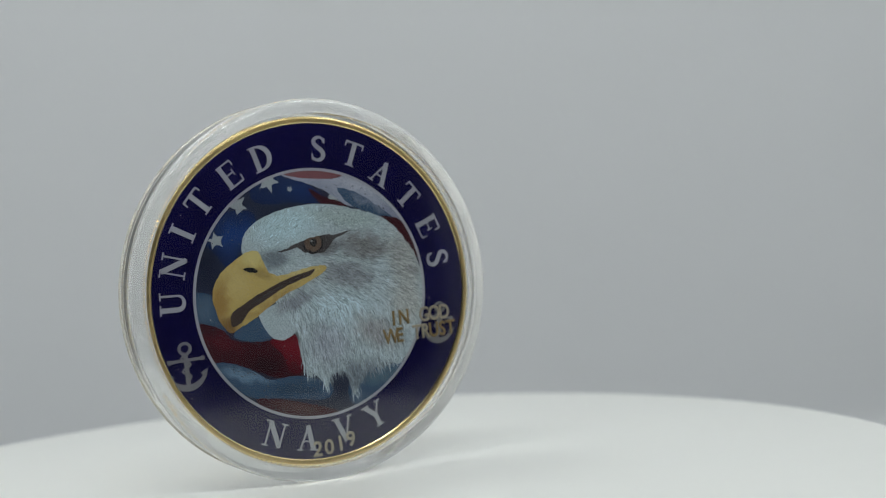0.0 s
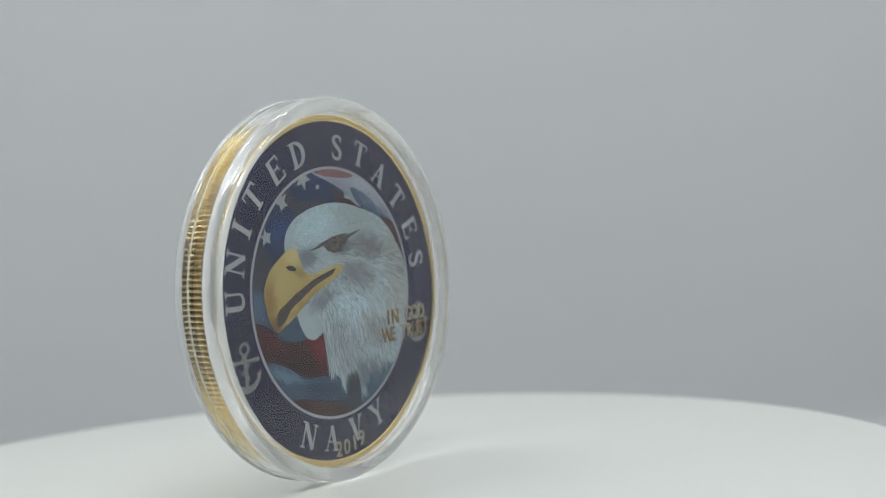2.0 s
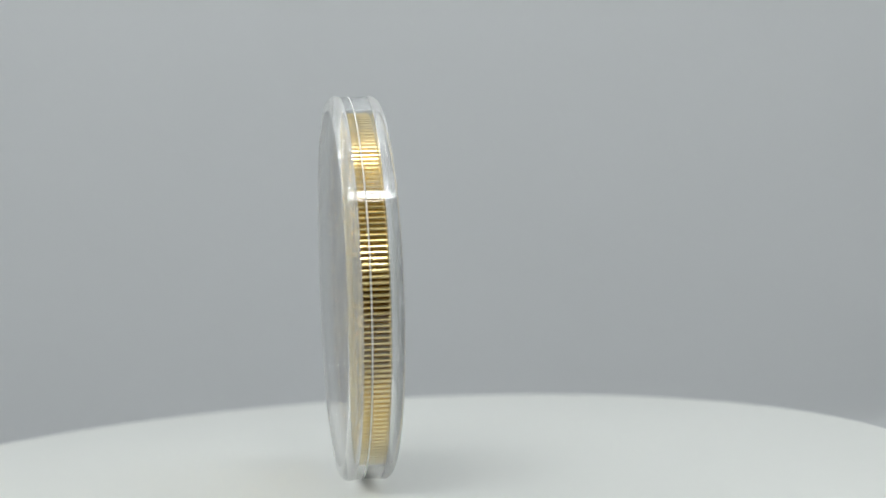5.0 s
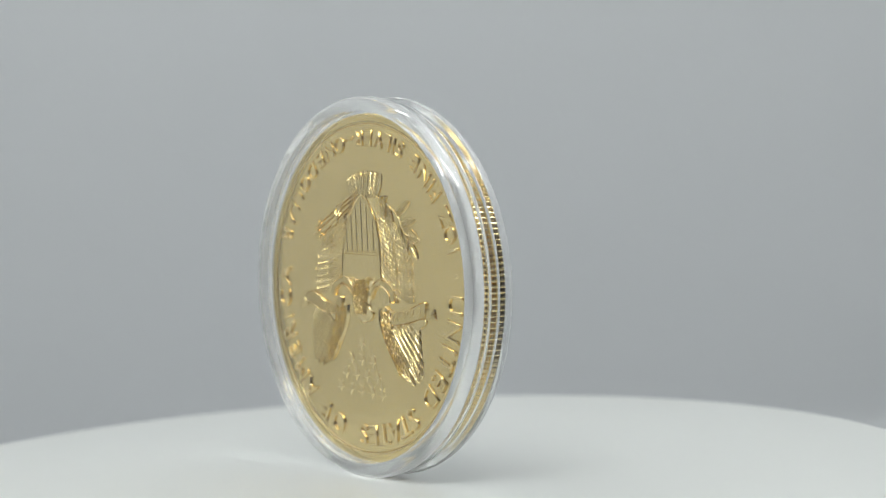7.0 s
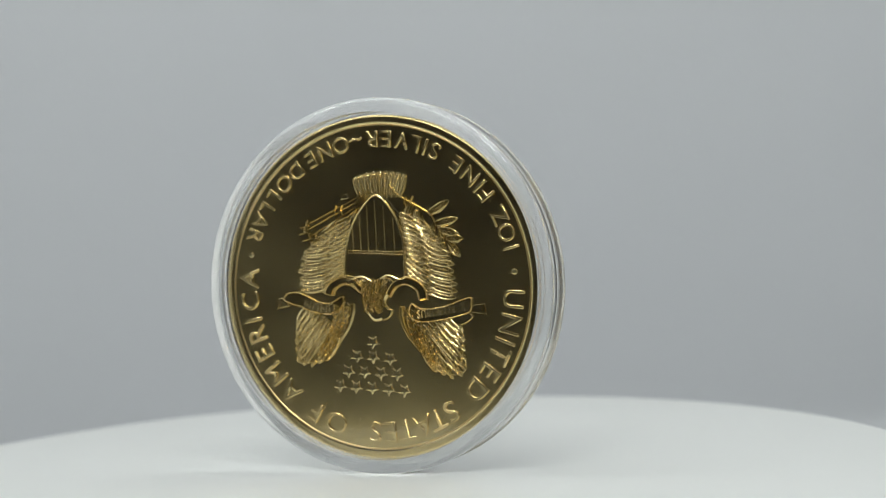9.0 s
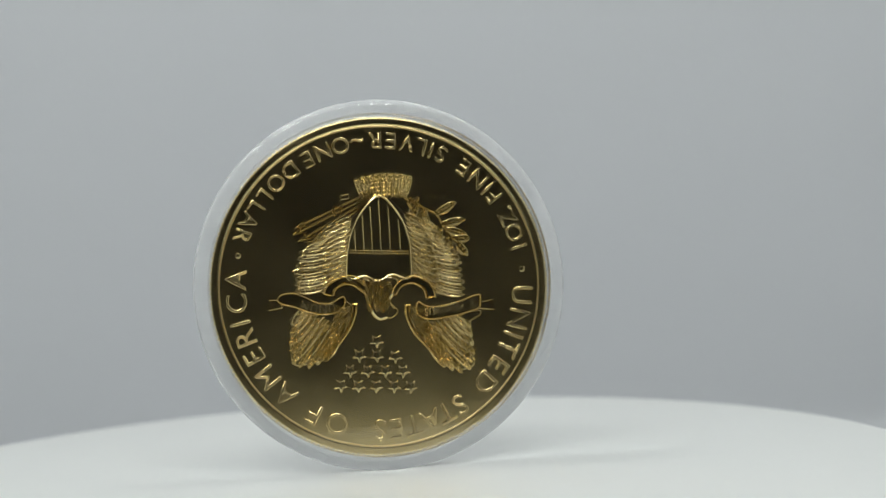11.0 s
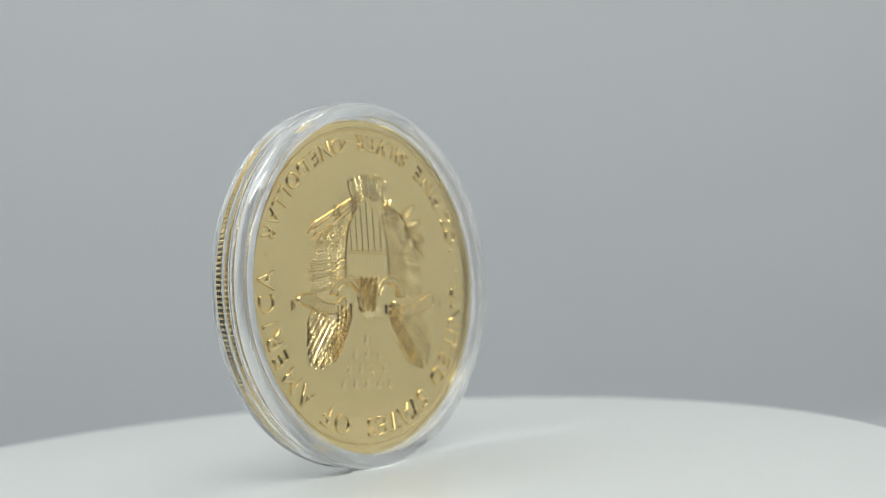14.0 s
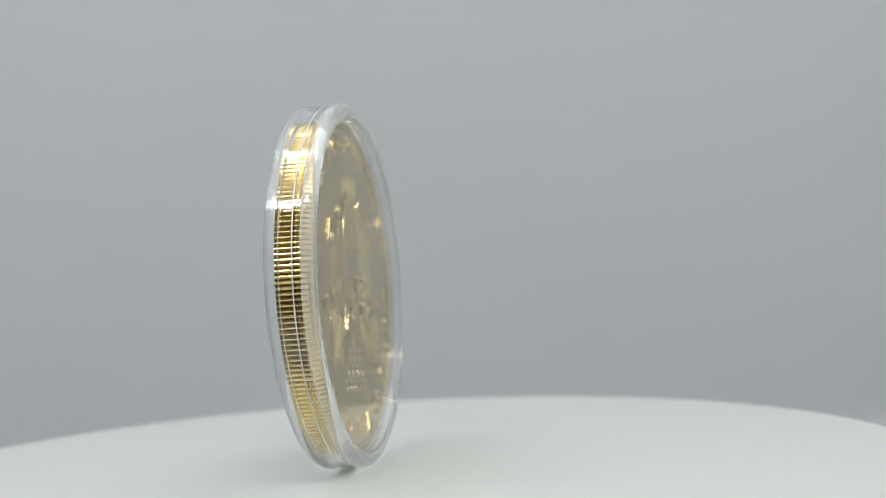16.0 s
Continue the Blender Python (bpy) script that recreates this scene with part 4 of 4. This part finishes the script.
for off, tip in (((0, 0.5), (9.9, 7.4)), ((0.2, 0), (10.2, 6.6)), ((0.4, -0.5), (9.6, 5.8)), ((0.5, -0.9), (8.6, 5.6))):
    arrow(off, tip)
for q in (4.1, 4.9):
    relief("claw", band([(q, 9.9), (q + 0.3, 9.2), (q, 8.6)], 0.42), 0.42, eagle, 0.14, 0)
    relief("claw", band([(-q - 0.2, 10.4), (-q + 0.2, 9.7), (-q - 0.2, 9.1)], 0.42), 0.42, eagle, 0.14, 0)
branch = relief("olive_branch", band(smooth_line([(-2.0, 12.4), (-2.6, 11.2), (-3.9, 10.2), (-5.6, 9.2), (-7.2, 8.2), (-7.9, 6.9), (-9.0, 5.4), (-9.8, 4.4)], 5, False), 0.34, 0.16), 0.30, eagle, 0.10, 0)
for u, v, ang, ln in ((-7.0, 8.2, 150, 3.0), (-7.8, 7.0, 168, 2.9), (-8.2, 6.4, -165, 2.7), (-9.2, 5.2, 178, 2.0), (-9.4, 4.8, -130, 2.2), (-7.6, 6.9, -80, 2.7), (-8.4, 6.0, -100, 2.4), (-5.6, 8.9, -105, 2.4), (-5.9, 8.9, -70, 1.8), (-4.8, 9.4, -70, 1.6)):
    bm = bmesh.new()
    line = [(ln * i / 8, 0.12 * math.sin(math.pi * i / 8)) for i in range(9)]
    add_plate(bm, placed(band_var(line, [0.1 + 0.95 * math.sin(math.pi * i / 8) ** 0.8 for i in range(9)]), u, v, 1, ang), RB - 0.01, RB + 0.12, 0.10)
    add_feather(bm, u, v, ang, ln, 0.95, RB, RB + 0.26, 0.1)
    add_barbs(bm, u, v, ang, ln, 0.8, RB + 0.26, 0.1, 0.5)
    part("leaf", bm, RELIEF, branch)
for u, v in ((0.85, -6.55), (3.0, -8.15), (0.9, -8.3), (-1.3, -8.55), (4.2, -9.9), (2.1, -10.05), (0.0, -10.2), (-2.1, -10.35), (5.4, -11.6), (3.3, -11.8), (1.2, -11.95), (-0.95, -12.1), (-2.95, -12.3)):
    relief("star", star_pts(u, v, 0.95, 180, 0.45), 0.13, coin, 0.16, 0)


def round_text(text, angles, radius, size, inward):
    """Letters round the rim; the angle is that of the design, seen the right way up."""
    for ch, a in zip(text, angles):
        x, y = radius * math.cos(radians(a)), radius * math.sin(radians(a))
        if ch == "*":
            relief("dot", arc(x, -y, 0.36, 0.36, 0, 330, 11), 0.14, coin, 0.14, 0)
        else:
            sans_letter(ch, x, y, size, a + 90 if inward else a - 90, RB + 0.04, 1, LETTER_GOLD, coin, 0.0, 0.06)


round_text("UNITEDSTATESOFAMERICA", [173.2, 163.4, 156.6, 151.0, 143.4, 134.3, 120.8, 114.2, 107.4, 100.2, 93.4, 86.6, 69.2, 59.6, 45.6, 35.8, 26.2, 18.2, 11.8, 3.8, -5.6], 17.25, 2.5, False)
round_text("1OZ.FINESILVER~ONEDOLLAR", [192.6, 198.6, 205.0, 208.4, 215.0, 219.2, 224.6, 231.6, 242.2, 246.4, 250.4, 256.4, 262.8, 269.0, 276.2, 283.0, 290.2, 296.8, 305.0, 312.4, 319.0, 324.6, 330.6, 336.8], 17.4, 2.0, True)
round_text("**", [183.6, 344.9], 17.3, 1, False)
relief("mark", [(4.2, 10.5), (3.2, 10.6), (3.2, 11.2), (4.2, 11.1)], 0.07, coin, 0.08, 0)

for piece in coin.children_recursive:
    ys = [q.co.y for q in piece.data.vertices]
    if min(ys) > 1.3 * MM and piece.name not in ("reverse_rim",):
        for q in piece.data.vertices:
            q.co.y = min(q.co.y, BACK * MM) + 0.66 * max(0.0, q.co.y - BACK * MM)

# ---- the capsule ----
capsule = new("coin_capsule")
tagged(capsule, "round clear acrylic coin capsule in two halves, standing on edge", "coin capsule")
SEAM = 0.55
for side, edge in ((-1, SEAM - 0.07), (1, SEAM + 0.07)):
    half = part("front_half" if side < 0 else "back_half", lathe([(20.60, side * 1.43), (20.60, edge), (22.04, edge), (22.04, side * 1.43)], 240, "y"), CLEAR, capsule, "clear recessed rim wall", smooth=True)
    window = part("window", lathe([(0, side * 2.85), (20.42, side * 2.85), (20.42, side * 1.78), (0, side * 1.78)], 200, "y"), PANE, half, "clear flat window")
    shoulder = part("shoulder", lathe([(20.45, side * 2.86), (20.75, side * 2.93), (21.05, side * 2.93), (21.45, side * 2.86), (21.76, side * 2.70), (22.0, side * 2.46), (22.14, side * 2.16), (22.18, side * 1.90), (22.15, side * 1.68), (22.07, side * 1.48), (22.04, side * 1.44), (20.45, side * 1.44)], 240, "y"), FROST, half, "milky rounded flange", smooth=True)
    for piece in (half, window, shoulder):
        piece.visible_shadow = False
    if side > 0:
        continue
    # Ring added in the gap; its white stands for light reflected at the joint.
    part("seam", lathe([(21.75, SEAM - 0.065), (22.03, SEAM - 0.065), (22.03, SEAM + 0.065), (21.75, SEAM + 0.065)], 240, "y"), MILK, half, "white ring that paints the gleam at the joint between the halves", smooth=True)
    bm, rng = bmesh.new(), random.Random(77)
    for _ in range(26):
        rad, ang, k = 19.5 * math.sqrt(rng.random()), rng.uniform(0, 6.28), rng.uniform(0.03, 0.085)
        add_plate(bm, [(rad * math.cos(ang) + k * math.cos(q * 1.05) * rng.uniform(0.5, 1.0), rad * math.sin(ang) + 1.7 * k * math.sin(q * 1.05) * rng.uniform(0.6, 1.3)) for q in range(6)], -2.852, -2.88)
    tagged(part("dust", bm, GRIT, half, "dark dust specks"), kind="stuff")


# ---- what turns ----
def angle(t):
    return math.degrees(0.495873 + 0.2347479 * t + 0.00273897 * t ** 2 - 0.000104919 * t ** 3)


def motions():
    """The plate, with its slight wobble, and the coin in its capsule turn about one axis."""
    times = [i * 0.5 for i in range(33)]
    tilt = pose(0, 0, 0, math.degrees(SY), -math.degrees(SX), 0)
    wobble = pose(0, 0, 0, math.degrees(WY), -math.degrees(WX), 0)
    walk(turntable, [(t, tilt @ pose(0, 0, 0, 0, 0, angle(t)) @ wobble) for t in times])
    seat = pose(-4.645 * MM, -1.317 * MM, 22.15 * MM, 1.016, 0, 0)
    for thing, rise in ((coin, 0), (capsule, 0.14 * MM)):
        walk(thing, [(t, pose(0, 0, rise, 0, 0, angle(t)) @ seat) for t in times])


SX, SY, WX, WY = 0.0067, 0.0169, 0.0040, 0.0026
motions()
